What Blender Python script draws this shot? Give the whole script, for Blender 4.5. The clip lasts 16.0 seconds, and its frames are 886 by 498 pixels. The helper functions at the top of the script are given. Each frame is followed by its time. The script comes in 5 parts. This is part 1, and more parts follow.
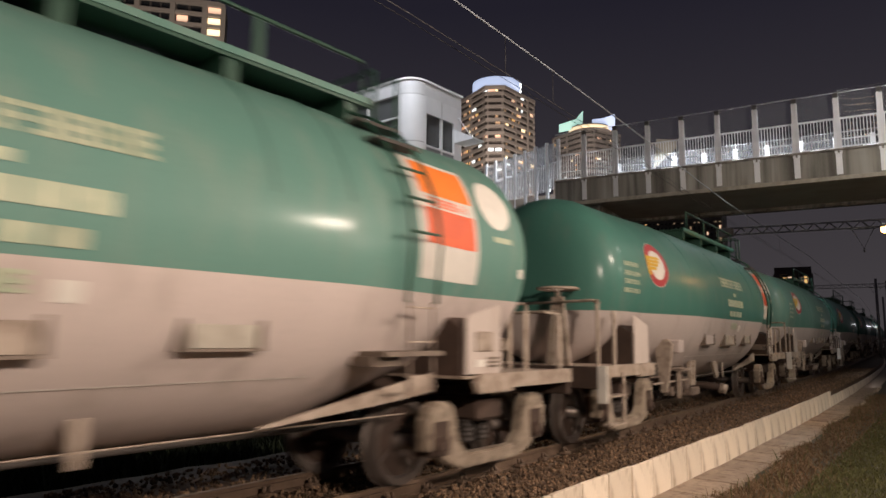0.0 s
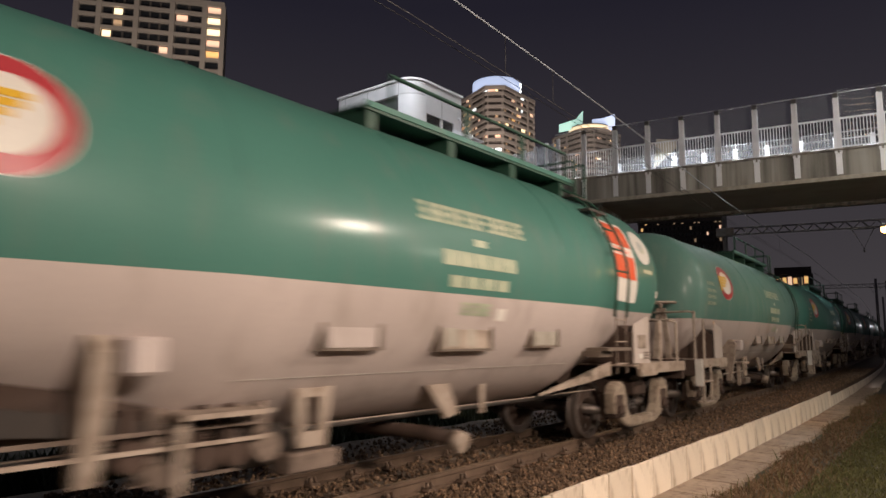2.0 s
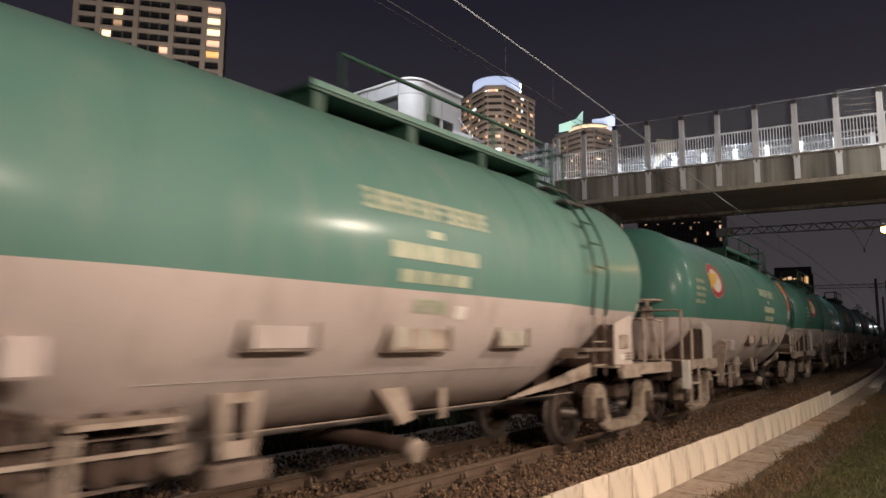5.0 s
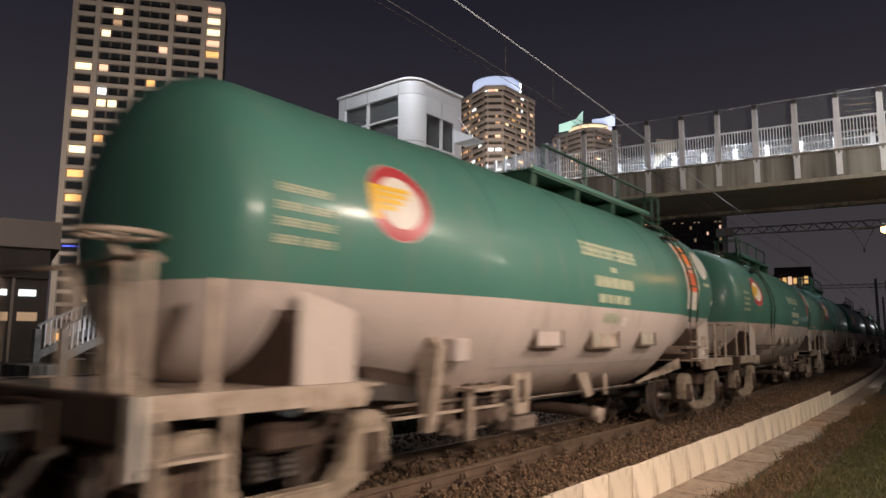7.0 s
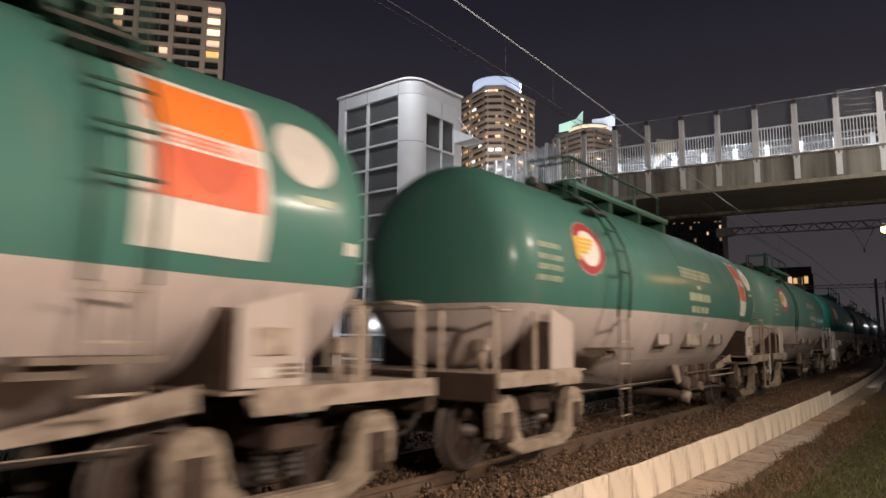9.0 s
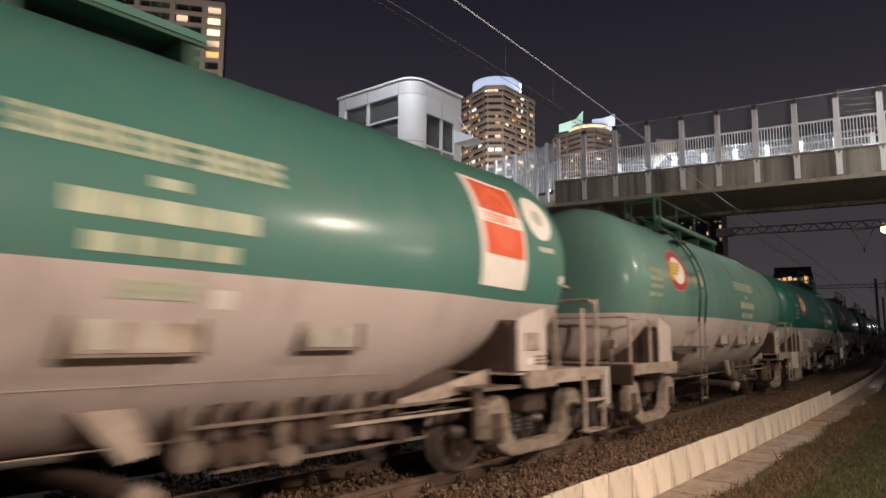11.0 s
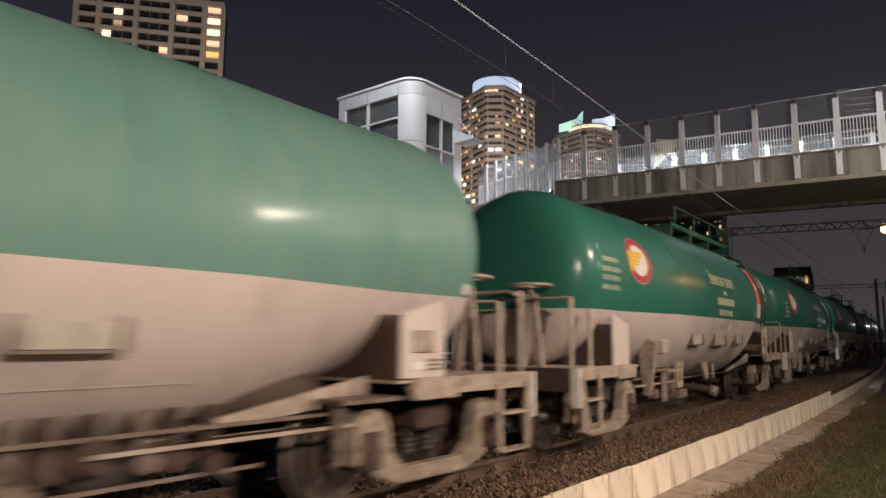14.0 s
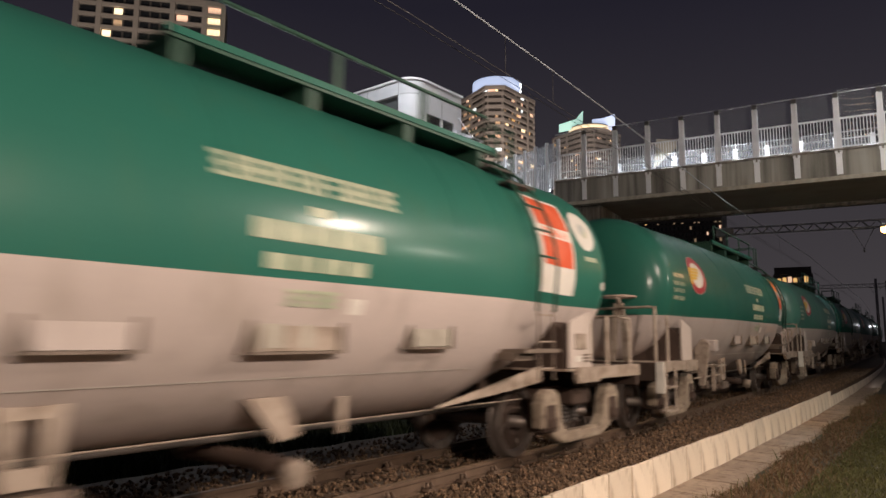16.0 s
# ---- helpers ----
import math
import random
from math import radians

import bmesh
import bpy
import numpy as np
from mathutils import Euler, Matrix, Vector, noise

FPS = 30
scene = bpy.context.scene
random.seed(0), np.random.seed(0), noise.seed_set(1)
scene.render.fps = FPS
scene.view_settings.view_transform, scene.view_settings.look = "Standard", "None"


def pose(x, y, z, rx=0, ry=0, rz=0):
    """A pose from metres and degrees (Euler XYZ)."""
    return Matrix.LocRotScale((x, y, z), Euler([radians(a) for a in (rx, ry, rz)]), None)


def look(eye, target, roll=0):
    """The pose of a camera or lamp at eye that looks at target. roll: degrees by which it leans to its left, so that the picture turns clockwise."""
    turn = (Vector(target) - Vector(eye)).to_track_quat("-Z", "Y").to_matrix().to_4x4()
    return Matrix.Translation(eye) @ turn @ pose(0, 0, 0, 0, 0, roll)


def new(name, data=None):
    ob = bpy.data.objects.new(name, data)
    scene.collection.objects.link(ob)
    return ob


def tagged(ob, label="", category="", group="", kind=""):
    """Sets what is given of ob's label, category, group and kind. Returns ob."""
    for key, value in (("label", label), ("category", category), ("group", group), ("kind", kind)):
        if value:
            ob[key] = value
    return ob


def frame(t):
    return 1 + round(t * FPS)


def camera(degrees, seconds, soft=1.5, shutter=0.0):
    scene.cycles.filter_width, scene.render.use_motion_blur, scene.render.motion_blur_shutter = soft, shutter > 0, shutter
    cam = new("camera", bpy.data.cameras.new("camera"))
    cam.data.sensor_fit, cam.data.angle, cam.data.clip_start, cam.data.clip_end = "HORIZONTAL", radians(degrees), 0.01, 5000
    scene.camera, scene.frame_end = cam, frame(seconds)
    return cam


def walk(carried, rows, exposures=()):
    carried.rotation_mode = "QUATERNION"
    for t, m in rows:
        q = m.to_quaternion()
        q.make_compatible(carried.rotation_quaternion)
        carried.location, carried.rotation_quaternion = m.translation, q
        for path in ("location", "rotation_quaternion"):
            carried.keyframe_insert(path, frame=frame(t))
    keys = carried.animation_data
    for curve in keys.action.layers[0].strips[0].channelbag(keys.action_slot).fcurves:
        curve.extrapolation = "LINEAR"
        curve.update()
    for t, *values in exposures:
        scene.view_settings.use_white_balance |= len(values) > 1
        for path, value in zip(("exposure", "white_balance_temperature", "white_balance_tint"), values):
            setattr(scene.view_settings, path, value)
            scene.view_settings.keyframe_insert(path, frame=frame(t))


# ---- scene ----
cam = camera(66.1, 16.0, soft=1.6, shutter=0.9)
EYE = (0.0, 0.0, 1.453)
CAM_POSE = (Matrix.Translation(EYE) @ Euler((0, 0, radians(39.188))).to_matrix().to_4x4()
            @ Euler((radians(90 + 7.447), 0, 0)).to_matrix().to_4x4() @ Euler((0, 0, radians(0.353))).to_matrix().to_4x4())
walk(cam, [(0.0, CAM_POSE), (16.0, CAM_POSE)], exposures=[(0.0, 0.0), (16.0, 0.0)])

# ---- track line: gentle left-hand curve ----
TRACK_X = -5.36
GAUGE = 1.067


STEP = 0.5


def curve(near, far, s0, s1):
    """Places and headings every half metre along a left-hand curve that eases from one curvature to another."""
    def bend(s):
        return near + (far - near) * min(1.0, max(0.0, (s - s0) / (s1 - s0)))
    line = {0: (TRACK_X, 0.0, 0.0)}
    for k in range(0, 800):
        x, y, a = line[k]
        a2 = a + bend(k * STEP) * STEP
        m = (a + a2) / 2
        line[k + 1] = (x - math.sin(m) * STEP, y + math.cos(m) * STEP, a2)
    for k in range(0, -300, -1):
        x, y, a = line[k]
        a2 = a - bend(k * STEP) * STEP
        m = (a + a2) / 2
        line[k - 1] = (x + math.sin(m) * STEP, y - math.cos(m) * STEP, a2)
    return line


LINE = curve(0.0037, 0.0005, 13.0, 20.0)
KERB = curve(0.0023, 0.00097, 19.0, 38.0)


def track(s, off=0.0, line=None):
    """x, y and heading at s metres along the track, off metres to the camera's side; the kerb wall has a line of its own."""
    line = line or LINE
    k = math.floor(s / STEP)
    f = s / STEP - k
    x0, y0, a0 = line[k]
    x1, y1, a1 = line[k + 1]
    a = a0 + (a1 - a0) * f
    return x0 + (x1 - x0) * f + off * math.cos(a), y0 + (y1 - y0) * f + off * math.sin(a), a


LONG = 1.0587
WAGON = 12.89 * LONG


def run(t):
    """Metres that the train has gone at t seconds."""
    return 0.95 * LONG * (4.6372 * t + 0.01345 * t * t + 0.000388 * t ** 3)


# ---- light: city night sky and street lamps beside the path ----
world = bpy.data.worlds.new("night")
scene.world = world
world.use_nodes = True
wn = world.node_tree
geo = wn.nodes.new("ShaderNodeTexCoord")
sep = wn.nodes.new("ShaderNodeSeparateXYZ")
ramp = wn.nodes.new("ShaderNodeValToRGB")
ramp.color_ramp.elements[0].position, ramp.color_ramp.elements[0].color = 0.0, (0.057, 0.050, 0.054, 1)
ramp.color_ramp.elements[1].position, ramp.color_ramp.elements[1].color = 0.45, (0.0150, 0.0136, 0.0218, 1)
wn.links.new(geo.outputs["Generated"], sep.inputs[0])
wn.links.new(sep.outputs[2], ramp.inputs[0])
wn.links.new(ramp.outputs[0], wn.nodes["Background"].inputs[0])
wn.nodes["Background"].inputs[1].default_value = 1.0


def lamp(name, kind, m, power, color, size=0.3):
    d = bpy.data.lights.new(name, kind)
    d.energy, d.color = power, color
    if kind == "AREA":
        d.size = size
    else:
        d.shadow_soft_size = size
    ob = new(name, d)
    ob.matrix_world = m
    return ob


WARM = (1.0, 0.815, 0.68)
lamp("street_light", "AREA", look((2.0, 9.6, 5.15), (-4.2, 4.4, 0.4)), 540, WARM, 0.28)
lamp("street_light", "AREA", look((4.6, 1.4, 4.3), (-4.0, 2.8, 1.0)), 1020, WARM, 0.5)
for x in (-4.4, -7.2, -10.0):
    lamp("bridge_light", "AREA", pose(x, 25.6, 10.4), 760, (0.86, 0.92, 1.0), 0.4).data.spread = 2.2
# unseen lamp above the view, added to brighten the lift tower
lamp("lift_light", "AREA", look((-15.2, 15.0, 17.0), (-19.3, 21.0, 10.2)), 240, (0.9, 0.94, 1.0), 0.4).data.spread = 1.5
# added lamp without a fixture, brightens the landing and its glass
lamp("landing_light", "AREA", pose(-14.6, 24.4, 10.6), 420, (0.9, 0.95, 1.0), 0.4).data.spread = 2.3
lamp("stair_light", "POINT", pose(-26.7, 19.2, 4.5), 360, (0.92, 0.97, 1.0), 0.15)
# the next two have no lamp head: added to brighten the stair railings
lamp("stair_light", "POINT", pose(-20.5, 10.4, 2.8), 260, (0.92, 0.95, 1.0), 0.15)
lamp("stair_light", "POINT", pose(-24.0, 15.5, 2.1), 280, (0.92, 0.95, 1.0), 0.15)
lamp("sodium_light", "POINT", pose(-1.92, 18.4, 3.90), 60, (1.0, 0.45, 0.14), 0.07)
lamp("yard_light", "POINT", pose(-7.9, 80.0, 3.4), 160, (0.95, 0.97, 1.0), 0.15)
# unseen lamp without a body, added to brighten the bridge's near face
lamp("street_light", "AREA", look((3.6, 19.0, 8.7), (-5.0, 23.4, 7.7)), 480, (1.0, 0.92, 0.84), 0.4)
# unseen lamp added to brighten the far grass, path and wall
lamp("path_light", "AREA", look((5.6, 17.0, 5.0), (3.0, 17.5, -0.5)), 330, (1.0, 0.92, 0.76), 0.3)
# unseen lamp added only to brighten the catenary gantry
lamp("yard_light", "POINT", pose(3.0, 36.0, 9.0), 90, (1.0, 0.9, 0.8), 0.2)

# ---- materials ----
def surf(name, a, b, rough=0.6, metal=0.0, scale=3.0, fine=40.0, bump=0.15, stretch=(1, 1, 1), dirt=None, amount=0.5, coat=0.0, spots=None, spec=0.3):
    """Two tones mixed by coarse noise, finer grain in tone, gloss and relief; dirt is a third tone in streaks or blots."""
    m = bpy.data.materials.new(name)
    m.use_nodes = True
    nt = m.node_tree
    p = nt.nodes["Principled BSDF"]
    co = nt.nodes.new("ShaderNodeTexCoord")
    mp = nt.nodes.new("ShaderNodeMapping")
    mp.inputs["Scale"].default_value = stretch
    nt.links.new(co.outputs["Object"], mp.inputs[0])

    def noise_tex(sc, detail=6.0, src=mp):
        n = nt.nodes.new("ShaderNodeTexNoise")
        n.inputs["Scale"].default_value, n.inputs["Detail"].default_value = sc, detail
        nt.links.new(src.outputs[0 if src is mp else "Object"], n.inputs["Vector"])
        return n

    def ramped(n, lo, hi):
        r = nt.nodes.new("ShaderNodeMapRange")
        r.inputs[1].default_value, r.inputs[2].default_value = lo, hi
        nt.links.new(n.outputs["Fac"], r.inputs[0])
        return r

    def mixed(fac, c1, c2):
        x = nt.nodes.new("ShaderNodeMix")
        x.data_type = "RGBA"
        nt.links.new(fac, x.inputs[0])
        for c, k in ((c1, 6), (c2, 7)):
            if isinstance(c, tuple):
                x.inputs[k].default_value = (*c, 1)
            else:
                nt.links.new(c, x.inputs[k])
        return x.outputs[2]

    big, small = noise_tex(scale), noise_tex(fine, 3.0, co)
    col = mixed(ramped(big, 0.3, 0.7).outputs[0], a, b)
    if dirt:
        blot = ramped(noise_tex(spots or scale * 2.7, 8.0), 0.62 - 0.2 * amount, 0.82 if spots else 0.75)
        col = mixed(blot.outputs[0], col, dirt)
    dark = tuple(c * 0.72 for c in a)
    gr = ramped(small, 0.45, 1.6)
    col = mixed(gr.outputs[0], col, dark)
    info = nt.nodes.new("ShaderNodeObjectInfo")
    hsv = nt.nodes.new("ShaderNodeHueSaturation")
    rr = nt.nodes.new("ShaderNodeMapRange")
    rr.inputs[3].default_value, rr.inputs[4].default_value = 0.9, 1.1
    nt.links.new(info.outputs["Random"], rr.inputs[0])
    nt.links.new(rr.outputs[0], hsv.inputs["Value"])
    nt.links.new(col, hsv.inputs["Color"])
    nt.links.new(hsv.outputs[0], p.inputs["Base Color"])
    r = nt.nodes.new("ShaderNodeMapRange")
    r.inputs[1].default_value, r.inputs[2].default_value = 0.3, 0.7
    r.inputs[3].default_value, r.inputs[4].default_value = max(0.05, rough - 0.03), min(1.0, rough + 0.03)
    nt.links.new(big.outputs["Fac"], r.inputs[0])
    nt.links.new(r.outputs[0], p.inputs["Roughness"])
    p.inputs["Metallic"].default_value = metal
    p.inputs["Specular IOR Level"].default_value = spec
    p.inputs["Coat Weight"].default_value = coat
    p.inputs["Coat Roughness"].default_value = 0.20
    if bump:
        bp = nt.nodes.new("ShaderNodeBump")
        bp.inputs["Strength"].default_value, bp.inputs["Distance"].default_value = bump, 0.01
        nt.links.new(small.outputs["Fac"], bp.inputs["Height"])
        nt.links.new(bp.outputs[0], p.inputs["Normal"])
    return m


def glow(name, color, power):
    m = bpy.data.materials.new(name)
    m.use_nodes = True
    p = m.node_tree.nodes["Principled BSDF"]
    p.inputs["Base Color"].default_value = (*color, 1)
    p.inputs["Emission Color"].default_value = (*color, 1)
    p.inputs["Emission Strength"].default_value = power
    return m


def clear(name, tint, rough=0.05, alpha=0.25):
    m = bpy.data.materials.new(name)
    m.use_nodes = True
    p = m.node_tree.nodes["Principled BSDF"]
    p.inputs["Base Color"].default_value = (*tint, 1)
    p.inputs["Roughness"].default_value = rough
    p.inputs["Alpha"].default_value = alpha
    return m


STREAK = (1, 1, 0.22)
GREENS = {
    "pale": surf("faded_green_paint", (0.112, 0.206, 0.174), (0.082, 0.180, 0.148), 0.5, 0, 0.8, 30, 0.02, STREAK, (0.15, 0.215, 0.18), 0.6, 0.16, 4.5, 0.2),
    "mid": surf("green_paint", (0.060, 0.162, 0.130), (0.048, 0.142, 0.113), 0.5, 0, 0.9, 30, 0.02, STREAK, (0.09, 0.15, 0.125), 0.5, 0.20, 4.5, 0.2),
    "dark": surf("glossy_green_paint", (0.023, 0.120, 0.088), (0.019, 0.105, 0.077), 0.45, 0, 0.9, 30, 0.015, STREAK, (0.03, 0.11, 0.075), 0.4, 0.30, 4.5, 0.12),
}
LOWER = surf("light_grey_paint", (0.475, 0.402, 0.370), (0.41, 0.345, 0.316), 0.5, 0, 0.9, 24, 0.03, STREAK, (0.30, 0.25, 0.215), 0.5, 0.15, 4.5, 0.25)
SIDEPANEL = surf("pale_dusty_panel_paint", (0.49, 0.415, 0.37), (0.43, 0.362, 0.322), 0.55, 0, 1.5, 40, 0.06, STREAK, (0.33, 0.26, 0.205), 0.4)
FRAME = surf("dusty_grey_paint", (0.40, 0.325, 0.265), (0.28, 0.22, 0.175), 0.6, 0, 3, 40, 0.15, (1, 1, 1), (0.15, 0.105, 0.075), 0.8)
BOGIE = surf("dust_caked_cast_steel", (0.32, 0.26, 0.20), (0.20, 0.15, 0.11), 0.75, 0, 4, 45, 0.3, (1, 1, 1), (0.09, 0.06, 0.045), 0.7)
GEAR = surf("grimy_brake_gear", (0.20, 0.15, 0.12), (0.125, 0.092, 0.073), 0.75, 0, 5, 45, 0.2, (1, 1, 1), (0.05, 0.036, 0.028), 0.8)
RUST = surf("brake_dust_brown", (0.070, 0.044, 0.033), (0.040, 0.026, 0.020), 0.8, 0, 4, 40, 0.25)
UNDER = surf("dark_underframe", (0.035, 0.030, 0.028), (0.06, 0.048, 0.04), 0.7, 0, 4, 40, 0.2)
TREAD = surf("bare_wheel_steel", (0.20, 0.165, 0.145), (0.12, 0.098, 0.085), 0.42, 0.5, 6, 60, 0.1)
DARKGREEN = surf("dark_green_metal", (0.022, 0.06, 0.042), (0.03, 0.075, 0.05), 0.5, 0, 3, 40, 0.1)
WHITE = surf("white_paint", (0.64, 0.60, 0.54), (0.55, 0.515, 0.465), 0.5, 0, 5, 60, 0.05)
CREAM = surf("cream_lettering", (0.42, 0.43, 0.31), (0.27, 0.32, 0.225), 0.5, 0, 9, 60, 0.0)
CARD = surf("paper_card", (0.40, 0.36, 0.30), (0.27, 0.24, 0.20), 0.8, 0, 6, 60, 0.0)
RED = surf("red_paint", (0.36, 0.040, 0.048), (0.31, 0.036, 0.043), 0.4, 0, 5, 50, 0.0)
YELLOW = surf("yellow_paint", (0.62, 0.37, 0.03), (0.55, 0.33, 0.03), 0.4, 0, 5, 50, 0.0)
ORANGE = surf("orange_sticker", (0.76, 0.20, 0.03), (0.72, 0.165, 0.03), 0.55, 0, 2, 50, 0.0)
VERMILION = surf("vermilion_sticker", (0.62, 0.10, 0.035), (0.55, 0.08, 0.03), 0.55, 0, 2, 50, 0.0)
SALMON = surf("salmon_sticker", (0.74, 0.15, 0.06), (0.70, 0.125, 0.055), 0.55, 0, 2, 50, 0.0)
DIAMOND = surf("faded_sticker_print", (0.64, 0.125, 0.055), (0.58, 0.105, 0.05), 0.55, 0, 2, 50, 0.0)
TAGBROWN = surf("dirty_card_holder", (0.12, 0.09, 0.07), (0.19, 0.15, 0.12), 0.6, 0.2, 6, 50, 0.1)
BLUEMARK = surf("dull_blue_print", (0.34, 0.36, 0.40), (0.46, 0.45, 0.30), 0.5, 0, 6, 50, 0.0)
RAIL = surf("rusty_rail", (0.145, 0.097, 0.068), (0.10, 0.066, 0.046), 0.6, 0.2, 5, 60, 0.2)
RAILHEAD = surf("worn_rail_head", (0.24, 0.165, 0.105), (0.17, 0.115, 0.07), 0.7, 0.15, 5, 60, 0.05)
SLEEPER = surf("stained_concrete_sleeper", (0.17, 0.13, 0.10), (0.12, 0.09, 0.065), 0.85, 0, 5, 50, 0.3)
FASCIA = surf("streaked_fascia_concrete", (0.42, 0.395, 0.35), (0.12, 0.11, 0.095), 0.85, 0, 1.3, 30, 0.25, (1, 1, 0.06), (0.05, 0.042, 0.036), 0.8)
STONE = surf("rusty_ballast", (0.13, 0.078, 0.046), (0.072, 0.045, 0.028), 0.9, 0, 7, 60, 0.5, (1, 1, 1), (0.06, 0.035, 0.022), 0.8)
PANEL = surf("pale_concrete_panel", (0.74, 0.63, 0.50), (0.62, 0.52, 0.41), 0.8, 0, 2.2, 45, 0.2, (1, 1, 0.5), (0.36, 0.27, 0.19), 0.6)
SLAB = surf("worn_concrete_slab", (0.36, 0.27, 0.20), (0.27, 0.20, 0.15), 0.9, 0, 3, 50, 0.35, (1, 1, 1), (0.16, 0.11, 0.075), 0.6)
SOIL = surf("dry_soil", (0.075, 0.055, 0.038), (0.045, 0.042, 0.022), 0.95, 0, 1.5, 30, 0.5, (1, 1, 1), (0.03, 0.034, 0.014), 0.8)
GRASS = surf("short_grass", (0.112, 0.106, 0.036), (0.078, 0.078, 0.027), 0.8, 0, 2, 20, 0.0)
WEED = surf("dry_weed", (0.22, 0.135, 0.075), (0.13, 0.085, 0.045), 0.85, 0, 4, 20, 0.0)
CONCRETE = surf("bridge_concrete", (0.34, 0.30, 0.26), (0.15, 0.13, 0.11), 0.85, 0, 2.2, 30, 0.25, (1, 1, 0.12), (0.045, 0.038, 0.032), 1.0)
SOFFIT = surf("weathered_soffit", (0.40, 0.34, 0.29), (0.32, 0.27, 0.23), 0.85, 0, 1.2, 30, 0.2)
STEELWHITE = surf("white_steel", (0.78, 0.78, 0.80), (0.68, 0.68, 0.70), 0.45, 0.1, 3, 60, 0.03)
CLAD = surf("white_cladding", (0.66, 0.65, 0.66), (0.58, 0.575, 0.58), 0.4, 0.1, 1.2, 60, 0.03)
SAILCLOTH = surf("pale_canvas", (0.50, 0.44, 0.35), (0.42, 0.37, 0.29), 0.8, 0, 2, 60, 0.05)
GALV = surf("galvanised_steel", (0.30, 0.29, 0.28), (0.22, 0.21, 0.205), 0.55, 0.6, 4, 60, 0.08)
WIRE = surf("weathered_copper_wire", (0.40, 0.42, 0.46), (0.31, 0.33, 0.36), 0.5, 0.3, 6, 60, 0.0)
DARKWIRE = surf("dark_wire", (0.10, 0.095, 0.09), (0.07, 0.065, 0.06), 0.6, 0.3, 6, 60, 0.0)
GLASS = clear("dark_window_glass", (0.02, 0.022, 0.025), 0.06, 0.85)
LIFTGLASS = clear("lift_glass", (0.11, 0.115, 0.115), 0.12, 0.7)
SCREEN = clear("clear_screen", (0.30, 0.31, 0.33), 0.15, 0.10)
FACADE_A = surf("beige_tower_concrete", (0.34, 0.295, 0.26), (0.29, 0.255, 0.225), 0.85, 0, 0.1, 2.0, 0.0)
FACADE_B = surf("brown_tower_tiles", (0.32, 0.275, 0.25), (0.26, 0.225, 0.205), 0.8, 0, 0.1, 2.0, 0.0)
# dark walls; behind balconies the shade of the recess is put into this colour
SHADEWALL = surf("dark_wall_with_shade", (0.10, 0.085, 0.078), (0.06, 0.052, 0.047), 0.8, 0, 0.2, 2.0, 0.0)
LIT = [glow("lit_window_amber", (1.0, 0.55, 0.20), 0.85), glow("lit_window_warm", (1.0, 0.76, 0.45), 1.7), glow("lit_window_white", (0.92, 0.98, 1.0), 1.6),
       glow("lit_window_dim", (0.75, 0.5, 0.3), 0.3), glow("lit_window_peach", (1.0, 0.62, 0.42), 0.9)]
BLUEGLOW = glow("blue_led_string", (0.12, 0.16, 1.0), 1.2)
CROWNBLUE = glow("lit_blue_white_crown", (0.62, 0.72, 1.0), 0.8)
CROWNTEAL = glow("lit_teal_crown", (0.55, 0.92, 0.82), 0.5)
CROWNWARM = glow("lit_warm_crown", (1.0, 0.78, 0.5), 0.9)
BEACON = glow("red_beacon", (1.0, 0.03, 0.03), 4.0)
LAMPWHITE = glow("white_lamp", (0.92, 0.97, 1.0), 6.0)
LAMPSOFT = glow("white_deck_lamp", (0.92, 0.95, 1.0), 2.0)
LAMPORANGE = glow("sodium_lamp", (1.0, 0.45, 0.12), 12.0)

# ---- building helpers ----
MESHES = {}


def mesh_of(name, bm, *mats, smooth=False):
    bmesh.ops.recalc_face_normals(bm, faces=bm.faces)
    me = bpy.data.meshes.new(name)
    if smooth:
        for f in bm.faces:
            f.smooth = True
    bm.to_mesh(me)
    bm.free()
    for m in mats:
        me.materials.append(m)
    return me


def part(name, bm, material, parent=None, label="", smooth=False):
    """Links a bmesh as one mesh object under a thing or a part."""
    ob = new(name, mesh_of(name, bm, material, smooth=smooth))
    ob.parent = parent
    return tagged(ob, label)


def cached(key, name, build, materials, parent, label="", smooth=False):
    """Like part(), but repeats share one mesh."""
    if key not in MESHES:
        MESHES[key] = mesh_of(name, build(), *materials, smooth=smooth)
    ob = new(name, MESHES[key])
    ob.parent = parent
    return tagged(ob, label)


def block(bm, lo, hi, bevel=0.0):
    """A box between two corners, with chamfered edges if bevel is given."""
    x0, y0, z0 = (min(a, b) for a, b in zip(lo, hi))
    x1, y1, z1 = (max(a, b) for a, b in zip(lo, hi))
    vs = [bm.verts.new(c) for c in ((x0, y0, z0), (x1, y0, z0), (x1, y1, z0), (x0, y1, z0), (x0, y0, z1), (x1, y0, z1), (x1, y1, z1), (x0, y1, z1))]
    fs = [bm.faces.new([vs[i] for i in q]) for q in ((0, 3, 2, 1), (4, 5, 6, 7), (0, 1, 5, 4), (1, 2, 6, 5), (2, 3, 7, 6), (3, 0, 4, 7))]
    if bevel:
        edges = list({e for f in fs for e in f.edges})
        bmesh.ops.bevel(bm, geom=edges, offset=bevel, segments=1, affect="EDGES")
    return bm


